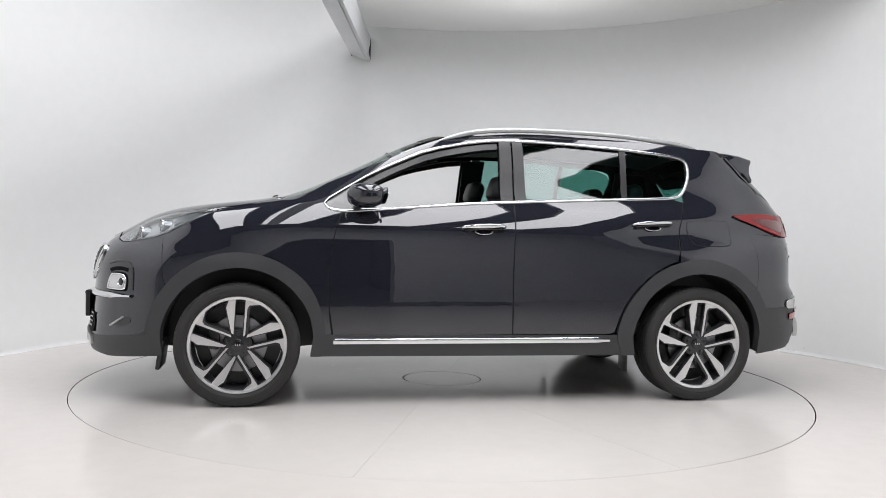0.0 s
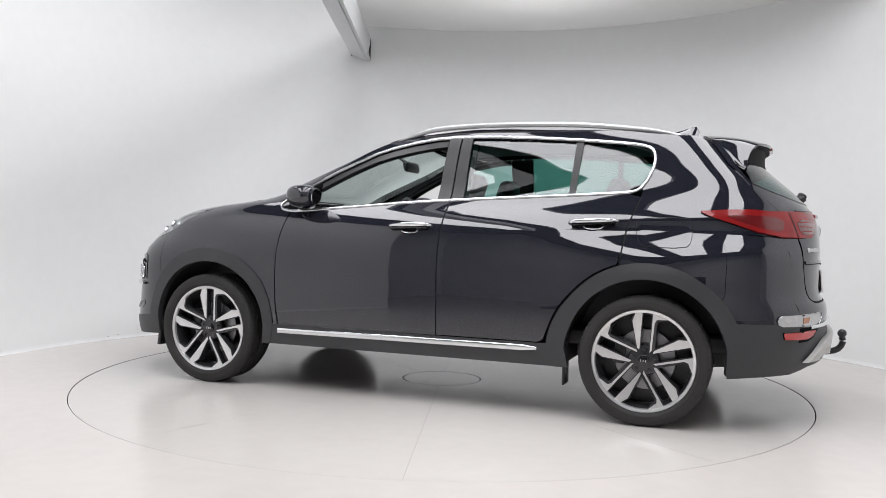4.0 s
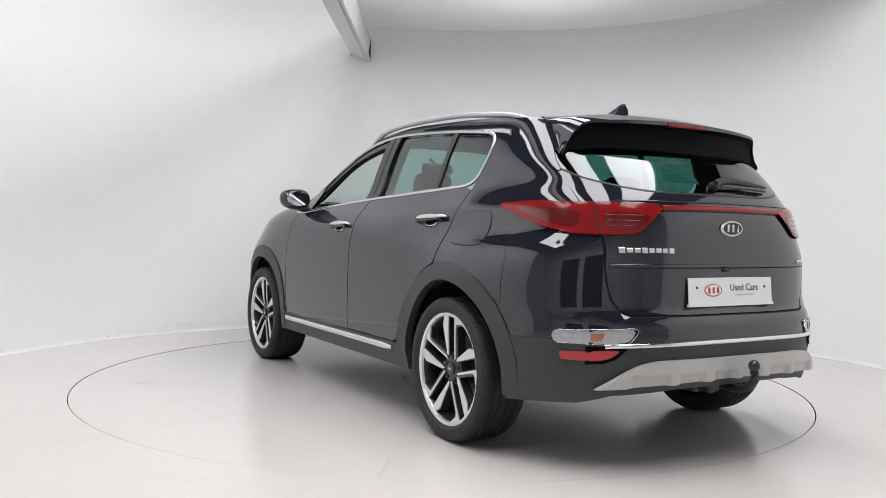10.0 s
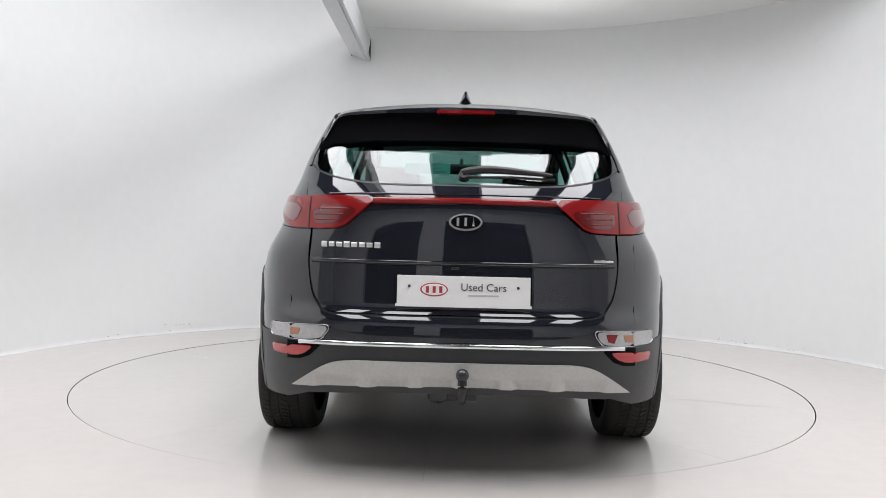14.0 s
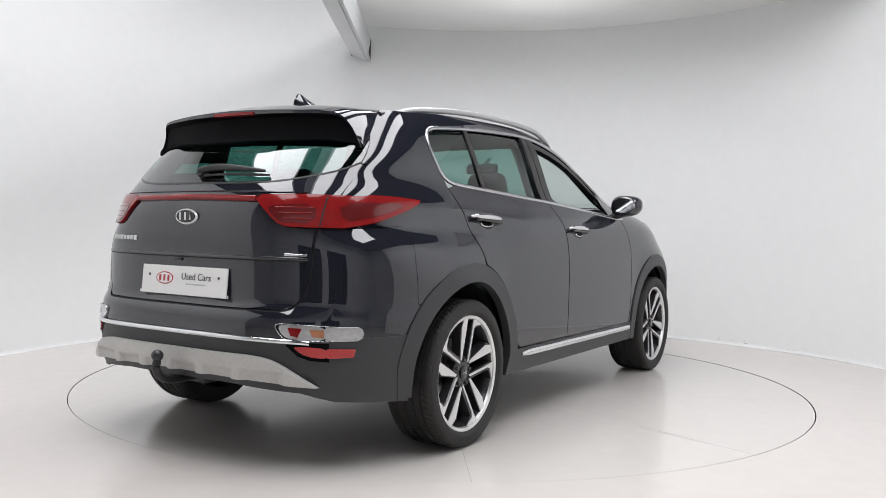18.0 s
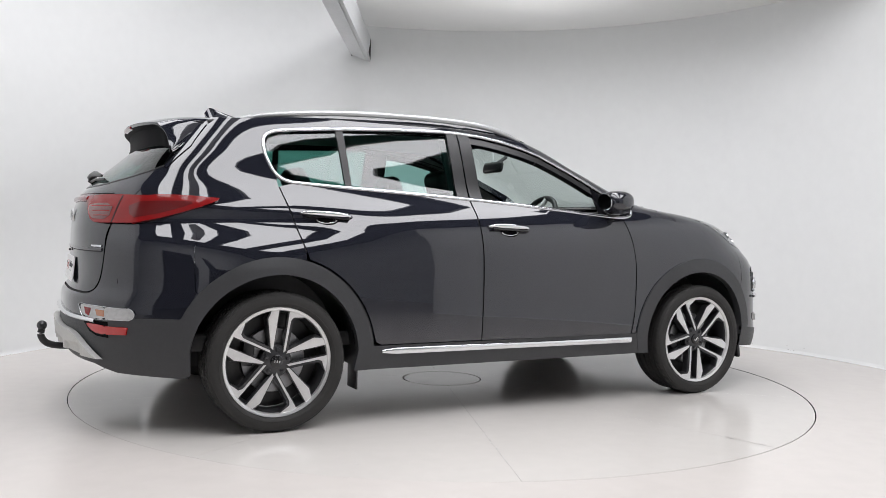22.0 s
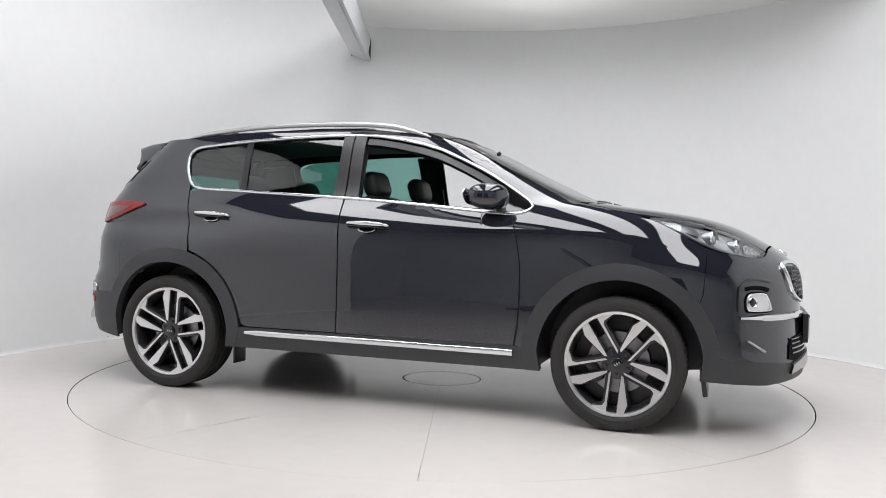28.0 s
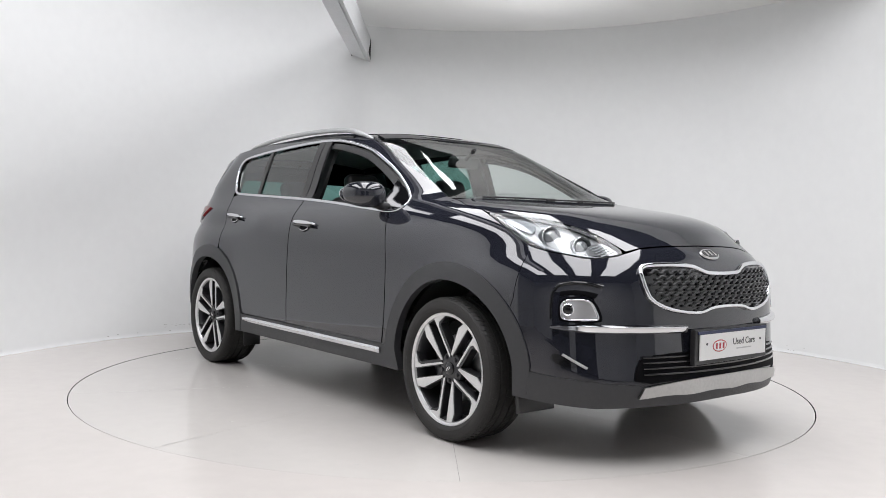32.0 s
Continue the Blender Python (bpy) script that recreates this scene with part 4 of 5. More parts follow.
for s, fn in ((1, on_left), (-1, on_right)):
    # head lamp
    lamp_out = [(1.45, s * .768), (1.50, s * .743), (1.57, s * .714), (1.65, s * .680), (1.78, s * .604), (1.90, s * .526), (1.975, s * .497), (2.022, s * .488), (2.015, s * .53), (1.988, s * .594), (1.95, s * .645), (1.891, s * .69),
                (1.82, s * .735), (1.742, s * .767), (1.66, s * .784), (1.582, s * .786), (1.51, s * .780)]
    lamp_out = smooth_line(lamp_out, 1, True)
    head = panel("headlamp", lamp_out, on_top, LAMP_GREY, car, "clear swept-back headlamp with twin projectors", up=-.028, thick=-.028, step=.03)
    panel("reflector", smooth_line([(1.525, s * .748), (1.60, s * .718), (1.68, s * .684), (1.72, s * .732), (1.66, s * .758), (1.58, s * .765)], 1, True), on_top, BOWL, head,
          "silver reflector bowl", up=-.022, thick=.014, step=.03, bulge=.012)
    panel("turn_signal", smooth_line([(1.935, s * .528), (1.975, s * .506), (2.008, s * .497), (2.002, s * .528), (1.975, s * .588), (1.93, s * .638), (1.915, s * .59)], 1, True), on_top, WHITE_LENS, head, "ribbed pale turn signal", up=-.012, thick=.014, step=.025)
    for k in range(5):
        ribbon("signal_rib", [(1.94 + .013 * k, s * (.548 - .008 * k)), (1.935 + .013 * k, s * (.575 - .004 * k)), (1.928 + .013 * k, s * (.602 - .003 * k))], .004, on_top, BOWL, head, height=.004, base=-.012)
    ribbon("headlamp_trim", curve_line([(1.48, s * .748), (1.56, s * .712), (1.65, s * .672), (1.78, s * .596), (1.90, s * .524)]), .016, on_top, WHITE_LENS, head, "pale daytime light strip", height=.008, base=-.014)
    ribbon("lower_trim", curve_line([(1.51, s * .765), (1.58, s * .772), (1.70, s * .762), (1.82, s * .722), (1.92, s * .655), (1.99, s * .585)]), .010, on_top, BOWL, head, "silver lower trim", height=.008, base=-.016)
    for cx, cy in ((1.765, .690), (1.885, .615)):
        place, nn = lay(on_top, np.array([cx]), np.array([s * cy]), np.array([-.040]))
        aim = Vector((.93, s * .34, .12)).normalized()
        at = Matrix.Translation(place[0]) @ aim.to_track_quat("Z", "Y").to_matrix().to_4x4()
        bm = lathe_bm([(.020, -.075), (.036, -.055), (.043, -.02), (.045, .030), (.043, .036), (.038, .030), (.035, .015)], 32, "Z")
        bmesh.ops.transform(bm, matrix=at, verts=bm.verts)
        barrel = part("projector_ring", bm, BOWL, head, "silver projector barrel")
        bm = lathe_bm([(.039, .031), (.044, .036), (.046, .033), (.045, .026)], 32, "Z")
        bmesh.ops.transform(bm, matrix=at, verts=bm.verts)
        part("ring_edge", bm, CHROME, head, "chrome projector ring")
        bm = bmesh.new()
        bmesh.ops.create_uvsphere(bm, u_segments=24, v_segments=12, radius=.038, matrix=at @ Matrix.Translation((0, 0, .008)) @ Matrix.Diagonal((1, 1, .75, 1)))
        part("projector_lens", bm, PROJECTOR, head, "smoked glass projector lens")
    panel("lens", lamp_out, on_top, LENS, head, "clear plastic lens", up=.002, thick=0, step=.04)
    # fog lamp in its gloss black bezel, chrome strip below
    bezel = panel("fog_lamp_bezel", smooth_line([(1.90, .755), (2.0, .765), (2.055, .745), (2.10, .64), (2.09, .60), (1.92, .60), (1.90, .615), (1.90, .70)], 1, True), fn, PAINT, car, "recess round the fog lamp", up=-.004, thick=.008, step=.03)
    edge = [(1.897, .62), (1.895, .68), (1.90, .74), (1.925, .768), (1.985, .775), (2.045, .762)]
    ribbon("recess_edge", curve_line(edge), .012, fn, GLOSS, bezel, "gloss black inner edge", height=.003, base=.001)
    # flat black strip paints the recess shade above the lamp
    ribbon("recess_shade", curve_line([(1.925, .728), (1.96, .735), (2.0, .733), (2.035, .722)]), .020, fn, SOOT, bezel, "dark strip painted as shade over the fog lamp", height=.002, base=.001)
    fog_line = smooth_line([(1.932, .704), (2.004, .707), (2.024, .697), (2.046, .630), (2.038, .622), (1.95, .621), (1.934, .632)], 2, True)
    panel("fog_lamp_socket", smooth_line([(1.922, .714), (2.008, .718), (2.036, .702), (2.060, .622), (2.044, .611), (1.94, .610), (1.923, .624)], 2, True), fn, SOOT, bezel, "black socket round the fog lamp", up=.001, step=.02)
    fog = panel("fog_lamp", fog_line, fn, PEARL, car, "silver fog lamp", up=.004, step=.014, bulge=.010)
    ribbon("fog_lamp_rim", fog_line, .008, fn, CHROME, fog, "thin chrome rim", height=.010, base=.002, closed=True)
    place, nn = lay(fn, np.array([1.956]), np.array([.664]), np.array([.009]))
    turn = Matrix.Translation(place[0]) @ Vector(nn[0]).to_track_quat("Z", "Y").to_matrix().to_4x4()
    bm = lathe_bm([(.024, -.002), (.026, .005), (.023, .008), (.019, .004)], 28, "Z")
    bmesh.ops.transform(bm, matrix=turn, verts=bm.verts)
    part("fog_lens_ring", bm, CHROME, fog, "chrome lens ring")
    bm = bmesh.new()
    bmesh.ops.create_uvsphere(bm, u_segments=20, v_segments=10, radius=.020, matrix=turn @ Matrix.Diagonal((1, 1, .4, 1)))
    part("fog_lens", bm, GLOSS, fog, "dark round lens")
    a = [(float(skin_front(s * y, .585)), s * y) for y in np.linspace(.80, .285, 24)]
    bm = bmesh.new()
    rows = []
    for i, (x, y) in enumerate(a):
        place, nn = lay(fn, np.array([x]), np.array([.588 - .006 * i / 23]), np.array([0.0])) if abs(y) > .5 else lay(on_front, np.array([y]), np.array([.588 - .006 * i / 23]), np.array([0.0]))
        p0, n0 = Vector(place[0]), Vector(nn[0])
        hgt = .008 + .010 * min(1, i / 4)
        rows.append([bm.verts.new(p0 + n0 * o + Vector((0, 0, dz * hgt))) for o, dz in ((-.004, 1), (.010, 1), (.020, .55), (.020, -.55), (.010, -1), (-.004, -1))])
    for p, q in zip(rows, rows[1:]):
        for k in range(5):
            bm.faces.new((p[k], q[k], q[k + 1], p[k + 1]))
    bm.faces.new(rows[0])
    bm.faces.new(rows[-1])
    part("bumper_strip", bm, CHROME, car, "bright chrome bumper strip", smooth=50)
    panel("air_curtain", smooth_line([(1.90, .47), (1.94, .475), (2.0, .43), (1.98, .415), (1.91, .44)], 1, True), fn, GLOSS, car, "gloss black air slot", up=.002, step=.03)
    ribbon("bumper_crease", curve_line([(1.945, .475), (1.985, .448), (2.025, .42)]), .010, fn, SILVER, car, "thin bright blade", height=.008, base=.002)
    # tail lamp: rear part and side part, one red lens each
    tail = panel("tail_lamp", [(s * .70, 1.112), (s * .55, 1.114), (s * .38, 1.109), (s * .36, 1.092), (s * .41, 1.05), (s * .47, .998), (s * .505, .985), (s * .58, .981), (s * .70, .982)], on_rear, RED, car,
                 "red wrap-round tail lamp", up=.012, thick=.016, step=.03)
    panel("tail_lamp_wing", split_at(.70, skin_rear, np.linspace(.982, 1.112, 6)) + curve_line([(-1.85, 1.118), (-1.74, 1.116), (-1.64, 1.109), (-1.60, 1.104), (-1.64, 1.082), (-1.75, 1.044), (-1.86, 1.008)]), fn, RED, tail, up=.012,
          thick=.016, step=.03)
    ribbon("lamp_split", [(s * .622, 1.108 - .0125 * k) for k in range(11)], .005, on_rear, DARK, tail, height=.0012, base=.0122)
    panel("lamp_insert", smooth_line([(s * .60, 1.075), (s * .45, 1.07), (s * .42, 1.055), (s * .47, 1.01), (s * .50, 1.0), (s * .60, .997)], 1, True), on_rear, RED_DEEP, tail, "deep red light guide", up=.0135, thick=.002, step=.03)
    for k in range(3):
        ribbon("light_guide", [(s * y, 1.06 - .022 * k) for y in np.linspace(.455 + .02 * k, .59, 8)], .005, on_rear, RED, tail, height=.0015, base=.0135)
    panel("wing_insert", smooth_line([(-1.98, 1.08), (-1.80, 1.09), (-1.70, 1.085), (-1.78, 1.055), (-1.90, 1.02), (-1.98, 1.005)], 1, True), fn, RED_DEEP, tail, "deep red light guide", up=.0135, thick=.002, step=.03)
    # reversing lamp and reflector in the bumper
    rev = panel("reversing_lamp", smooth_line([(s * .70, .596), (s * .57, .600), (s * .525, .598), (s * .545, .556), (s * .58, .545), (s * .70, .540)], 1, True), on_rear, LAMP_GREY, car, "clear reversing lamp with a chrome rim", up=.006, step=.03)
    panel("reversing_lamp_end", split_at(.69, skin_rear, np.linspace(.541, .595, 4)) + [(-1.99, .593), (-1.976, .584), (-1.970, .567), (-1.976, .550), (-1.99, .541)], fn, LAMP_GREY, rev, up=.006, step=.03)
    panel("amber_insert", [(s * .685, .582), (s * .64, .584), (s * .65, .556), (s * .685, .553)], on_rear, AMBER, rev, "amber indicator", up=.008, thick=.002)
    if s < 0:
        panel("red_insert", [(s * .615, .588), (s * .565, .590), (s * .575, .560), (s * .60, .552)], on_rear, RED, rev, "red rear fog insert", up=.008, thick=.002)
    ribbon("lamp_trim", curve_line([(s * .69, .598), (s * .60, .602), (s * .52, .600), (s * .545, .553), (s * .58, .542), (s * .69, .538)]), .003, on_rear, CHROME_SATIN, rev, "chrome lamp rim", height=.004, base=.006)
    xc = float(skin_rear(.69, .57))
    ribbon("lamp_trim", [(xc, .598), ((xc - 2.0) / 2, .595), (-1.99, .594), (-1.975, .585), (-1.968, .567), (-1.975, .549), (-1.99, .540), (xc, .539)], .003, fn, CHROME_SATIN, rev, height=.004, base=.006)
    panel("reflector_surround", [(s * .70, .530), (s * .60, .532), (s * .555, .522), (s * .60, .478), (s * .64, .462), (s * .70, .456)], on_rear, SOOT, car, "black surround of the reflector", up=.0055, step=.03)
    refl = panel("rear_reflector", smooth_line([(s * .70, .512), (s * .60, .519), (s * .585, .512), (s * .63, .478), (s * .70, .470)], 1, True), on_rear, RED_REFLEX, car, "red bumper reflector", up=.012, step=.03)
    panel("reflector_end", split_at(.695, skin_rear, np.linspace(.472, .511, 4)) + [(-1.995, .508), (-2.0, .475)], fn, RED_REFLEX, refl, up=.012, step=.03)

ribbon("light_bar", [(y, 1.100 - .004 * abs(y) / .36) for y in np.linspace(-.36, .36, 30)], .020, on_rear, RED, car, "slim red light bar across the tailgate", height=.012, base=.004)
ribbon("gate_crease", [(y, .858) for y in np.linspace(-.605, .605, 40)], .014, on_rear, PAINT, tailgate, height=.006, base=.0)
# thin near-black line paints the shade below the crease
ribbon("gate_crease_shade", [(y, .849) for y in np.linspace(-.605, .605, 40)], .005, on_rear, DARK, tailgate, height=.001, base=.0005)
ribbon("gate_trim", [(y, 1.128 - .006 * abs(y)) for y in np.linspace(-.55, .55, 30)], .006, on_rear, PAINT, tailgate, height=.004)


# ---------------------------------------------------------------- number plates and badges
def text_part(body, size, m, mat, parent, name="lettering"):
    cu = bpy.data.curves.new(name, "FONT")
    cu.body, cu.size, cu.extrude = body, size, .0006
    cu.align_x, cu.align_y = "CENTER", "CENTER"
    tmp = bpy.data.objects.new(name, cu)
    me = bpy.data.meshes.new_from_object(tmp)
    me.transform(m)
    bpy.data.objects.remove(tmp)
    return link_mesh(name, me, mat, parent)


def oval_bm(m, a, b, depth, n=40):
    bm = bmesh.new()
    bmesh.ops.create_cone(bm, cap_ends=True, segments=n, radius1=1, radius2=.94, depth=1, matrix=m @ Matrix.Diagonal((a, b, depth, 1)))
    return bm


def plate(m):
    """A plate in the plane x right, y up, facing +z of m."""
    root = part("number_plate", prism_bm([(-.26, -.056), (.26, -.056), (.26, .056), (-.26, .056)], .006,
                                         lambda u, v, w: m @ Vector((u, v, w)), .002), PLATE, car, "white show plate reading used cars", smooth=0)
    part("plate_badge", oval_bm(m @ Matrix.Translation((-.115, .002, .0068)), .054, .027, .001), INK_RED, root, "red oval emblem", smooth=0)
    part("badge_field", oval_bm(m @ Matrix.Translation((-.115, .002, .0076)), .049, .0225, .001), PLATE, root, smooth=0)
    for k in (-1, 0, 1):
        part("badge_bar", prism_bm([(-.006, -.013), (.006, -.013), (.006, .013), (-.006, .013)], .001, lambda u, v, w, k=k: m @ Vector((-.115 + .026 * k + u, .002 + v, .0082 + w))), INK_RED,
             root, smooth=0)
    text_part("Used Cars", .042, m @ Matrix.Translation((.078, .012, .0068)), INK, root)
    part("small_print", prism_bm([(-.06, -.003), (.06, -.003), (.06, .003), (-.06, .003)], .0006, lambda u, v, w: m @ Vector((.078 + u, -.019 + v, .0062 + w))), INK_PALE, root, "pale line of small print", smooth=0)
    for s in (-1, 1):
        part("plate_screw", oval_bm(m @ Matrix.Translation((s * .212, .014, .0068)), .006, .006, .002, 12), INK, root, smooth=0)
    return root


REAR_PLATE = Matrix.Translation((-2.193, -.004, .752)) @ Matrix(((0, 0, -1, 0), (-1, 0, 0, 0), (0, 1, 0, 0), (0, 0, 0, 1))) @ pose(0, 0, 0, -5, 0, 0)
rear_plate = plate(REAR_PLATE)
part("plate_holder", prism_bm([(-.265, -.062), (.265, -.062), (.265, -.05), (-.265, -.05)], .012, lambda u, v, w: REAR_PLATE @ Vector((u, v - .004, w - .004))), PLATE, rear_plate, smooth=0)
FRONT_PLATE = Matrix.Translation((2.255, .008, .502)) @ Matrix(((0, 0, 1, 0), (1, 0, 0, 0), (0, 1, 0, 0), (0, 0, 0, 1)))
front_plate = plate(FRONT_PLATE)
part("plate_holder", prism_bm([(-.285, -.075), (.285, -.075), (.285, .078), (-.285, .078)], .025, lambda u, v, w: FRONT_PLATE @ Vector((u, v, w - .028)), .004), BLACK, front_plate, "black plate holder", smooth=0)
part("plate_rim", prism_bm([(-.27, .058), (.27, .058), (.27, .07), (-.27, .07)], .006, lambda u, v, w: FRONT_PLATE @ Vector((u, v, w - .002))), BLUE, front_plate, "dark blue top rim", smooth=0)


def car_badge(m, parent):
    b = part("badge", oval_bm(m @ Matrix.Translation((0, 0, .003)), .066, .034, .008), ALLOY, parent, "oval chrome emblem", smooth=40)
    part("badge_face", oval_bm(m @ Matrix.Translation((0, 0, .0078)), .059, .0275, .003), GLOSS, b, "black emblem face", smooth=0)
    for k, lean in ((-1, 0), (0, 0), (1, .006)):
        part("badge_bar", prism_bm([(-.005, -.016), (.005, -.016), (.005 - lean, .016), (-.005 + lean, .016)], .002, lambda u, v, w, k=k: m @ Vector((.03 * k + u, v, .0090 + w))), ALLOY, b, smooth=0)
    return b


pl, nn = lay(on_rear, np.array([-.006]), np.array([1.018]), np.array([.004]))
nz = Vector(nn[0])
car_badge(Matrix.Translation(pl[0]) @ Matrix(((0, nz.z * 0, nz.x, 0), (-1, 0, 0, 0), (0, 1, nz.z, 0), (0, 0, 0, 1))), tailgate)
pl, nn = lay(on_top, np.array([2.122]), np.array([0.0]), np.array([.002]))
nz = Vector(nn[0])
yv = Vector((0, 1, 0))
zv = nz.cross(yv)
car_badge(Matrix.Translation(pl[0]) @ Matrix((( yv.x, zv.x, nz.x, 0), (yv.y, zv.y, nz.y, 0), (yv.z, zv.z, nz.z, 0), (0, 0, 0, 1))) if zv.z > 0 else Matrix.Translation(pl[0]) @ Matrix(((yv.x, -zv.x, nz.x, 0), (yv.y, -zv.y, nz.y, 0), (yv.z, -zv.z, nz.z, 0), (0, 0, 0, 1))), car)
for k in range(8):
    y0 = .566 - .031 * k
    ribbon("name_bar", [(y0, .921), (y0 - .008, .921), (y0 - .016, .921), (y0 - .023, .921)], .022 if k in (0, 3, 7) else .018, on_rear, ALLOY, tailgate, height=.004)
ribbon("model_bar", [(-.515 - .012 * k, .862 + .012) for k in range(8)], .010, on_rear, CHROME, tailgate, height=.003)
part("tailgate_button", box_bm((-2.197, .03, .838), (.012, .03, .012), .004), BLACK, tailgate)


# ---------------------------------------------------------------- spoiler, fin, rails, wiper, tow bar
TIP = curve_line([(0, -1.925, 1.492), (.15, -1.918, 1.490), (.3, -1.903, 1.486), (.43, -1.878, 1.480), (.51, -1.858, 1.474), (.55, -1.84, 1.460), (.578, -1.815, 1.425), (.606, -1.803, 1.375), (.634, -1.803, 1.325)], 4)
CROWN = curve_line([(0, -1.60, 1.560), (.15, -1.60, 1.557), (.3, -1.595, 1.547), (.43, -1.585, 1.531), (.52, -1.575, 1.514), (.559, -1.578, 1.503), (.587, -1.63, 1.455), (.612, -1.70, 1.395), (.636, -1.79, 1.328)], 4)
ROOT = curve_line([(0, -1.905, 1.338), (.15, -1.90, 1.338), (.3, -1.882, 1.336), (.43, -1.85, 1.333), (.51, -1.822, 1.33), (.55, -1.81, 1.328), (.58, -1.80, 1.326), (.605, -1.798, 1.325), (.634, -1.80, 1.323)], 4)
bm = bmesh.new()
rows = []
for k in list(range(len(TIP) - 1, 0, -1)) + list(range(len(TIP))):
    s = -1 if len(rows) < len(TIP) - 1 else 1
    tip, crown, base = (Vector((p[1], s * p[0], p[2])) for p in (TIP[k], CROWN[k], ROOT[k]))
    w = .018 * (1 - k / (len(TIP) - 1)) + .002
    up, fwd = Vector((0, 0, 1)), Vector((1, 0, 0)) * (1 - k / (len(TIP) - 1))
    row = [crown, crown.lerp(tip, .35) + up * .012, crown.lerp(tip, .7) + up * .014, tip + up * w * .35, tip - up * w * .65, base.lerp(tip, .7) + up * .02 + fwd * .03, base.lerp(tip, .35) + up * .012 + fwd * .025, base, base + Vector((.06, 0, .06))]
    rows.append([bm.verts.new(q) for q in row])
grid = [[v.co.copy() for v in r] for r in rows]
bm.free()


def strip(c0, c1):
    out = bmesh.new()
    vs = [[out.verts.new(q) for q in r[c0:c1]] for r in grid]
    for p, q in zip(vs, vs[1:]):
        for k in range(c1 - c0 - 1):
            out.faces.new((p[k], q[k], q[k + 1], p[k + 1]))
    return out


spoiler = part("spoiler", strip(0, 5), PAINT, car, "glossy black roof spoiler with a third brake light", smooth=40)
part("spoiler_underside", strip(4, 9), SOOT, spoiler, "matt black underside", smooth=40)
bm = bmesh.new()
rows = []
for i in range(9):
    y = -.122 + .244 * i / 8
    rows.append([bm.verts.new((x + .06 * (abs(y) / .4) ** 2, y, z)) for x, z in ((-1.905, 1.492), (-1.931, 1.489), (-1.931, 1.476), (-1.912, 1.472))])
for a, b in zip(rows, rows[1:]):
    for k in range(3):
        bm.faces.new((a[k], b[k], b[k + 1], a[k + 1]))
bm.faces.new(rows[0])
bm.faces.new(rows[-1])
part("brake_light", bm, RED, spoiler, "red third brake light")

bm = bmesh.new()
rows = []
for i in range(13):
    t = i / 12
    x = -1.26 - .235 * t
    h = .006 + .086 * (t ** 1.6 if t < .9 else .85 - (t - .9) * 4)
    base = float(ROOF(x)) - .002
    w = .040 * min(1, .25 + 1.2 * t)
    lean = -.012 * t
    rows.append([bm.verts.new((x + dx_, y, z)) for y, z, dx_ in ((-w, base, 0), (-w * .55, base + h * .45, lean), (-w * .12, base + h, lean * 2), (w * .12, base + h, lean * 2), (w * .55, base + h * .45, lean), (w, base, 0))])
for a, b in zip(rows, rows[1:]):
    for k in range(5):
        bm.faces.new((a[k], b[k], b[k + 1], a[k + 1]))
bm.faces.new(rows[0])
bm.faces.new(rows[-1])
part("antenna_fin", bm, PAINT, car, "black shark-fin aerial", smooth=60)

for s in (-1, 1):
    path = curve_line([(-1.53, s * .548, 1.494), (-1.43, s * .566, 1.524), (-1.275, s * .580, 1.554), (-.886, s * .59, 1.589), (-.4, s * .59, 1.597), (-.074, s * .588, 1.582), (.09, s * .58, 1.549), (.20, s * .572, 1.515)], 6)
    n = len(path)
    rail = part("roof_rail", tube_bm(path, [.006 + .009 * min(1, 6 * i / n, 6 * (n - 1 - i) / n) for i in range(n)], 10), SILVER, car, "satin silver roof rail", smooth=60)
    # dark ditch between roof and side
    ditch = [(x, s * .587, float(ROOF(x)) - .056) for x in np.linspace(-1.62, .02, 24)]
    part("roof_ditch", tube_bm(ditch, .012, 8), BLACK, car, "black roof ditch moulding", smooth=60)

wiper_line = curve_line([(.012, 1.196), (-.02, 1.203), (-.08, 1.210), (-.17, 1.207), (-.27, 1.199), (-.345, 1.193)], 5)
pts = [Vector(lay(on_rear, np.array([y]), np.array([z]), np.array([.030]))[0][0]) for y, z in wiper_line]
n = len(pts)
wiper = part("rear_wiper", tube_bm(pts, [.005 + .012 * math.sin(math.pi * min(1, .25 + .75 * i / n)) for i in range(n)], 10), BLACK, car, "black rear wiper", smooth=60)
pts = [Vector(lay(on_rear, np.array([y]), np.array([1.188 + .006 * (1 - abs(y + .17) / .2)]), np.array([.012]))[0][0]) for y in np.linspace(-.01, -.36, 12)]
part("wiper_blade", tube_bm(pts, .006, 6), BLACK, wiper, smooth=60)
bm = bmesh.new()
bmesh.ops.create_cone(bm, cap_ends=True, segments=24, radius1=.024, radius2=.019, depth=.03, matrix=Matrix.Translation(lay(on_rear, np.array([.004]), np.array([1.196]), np.array([.016]))[0][0]) @ pose(0, 0, 0, 0, -65, 0))
part("wiper_pivot", bm, BLACK, wiper)

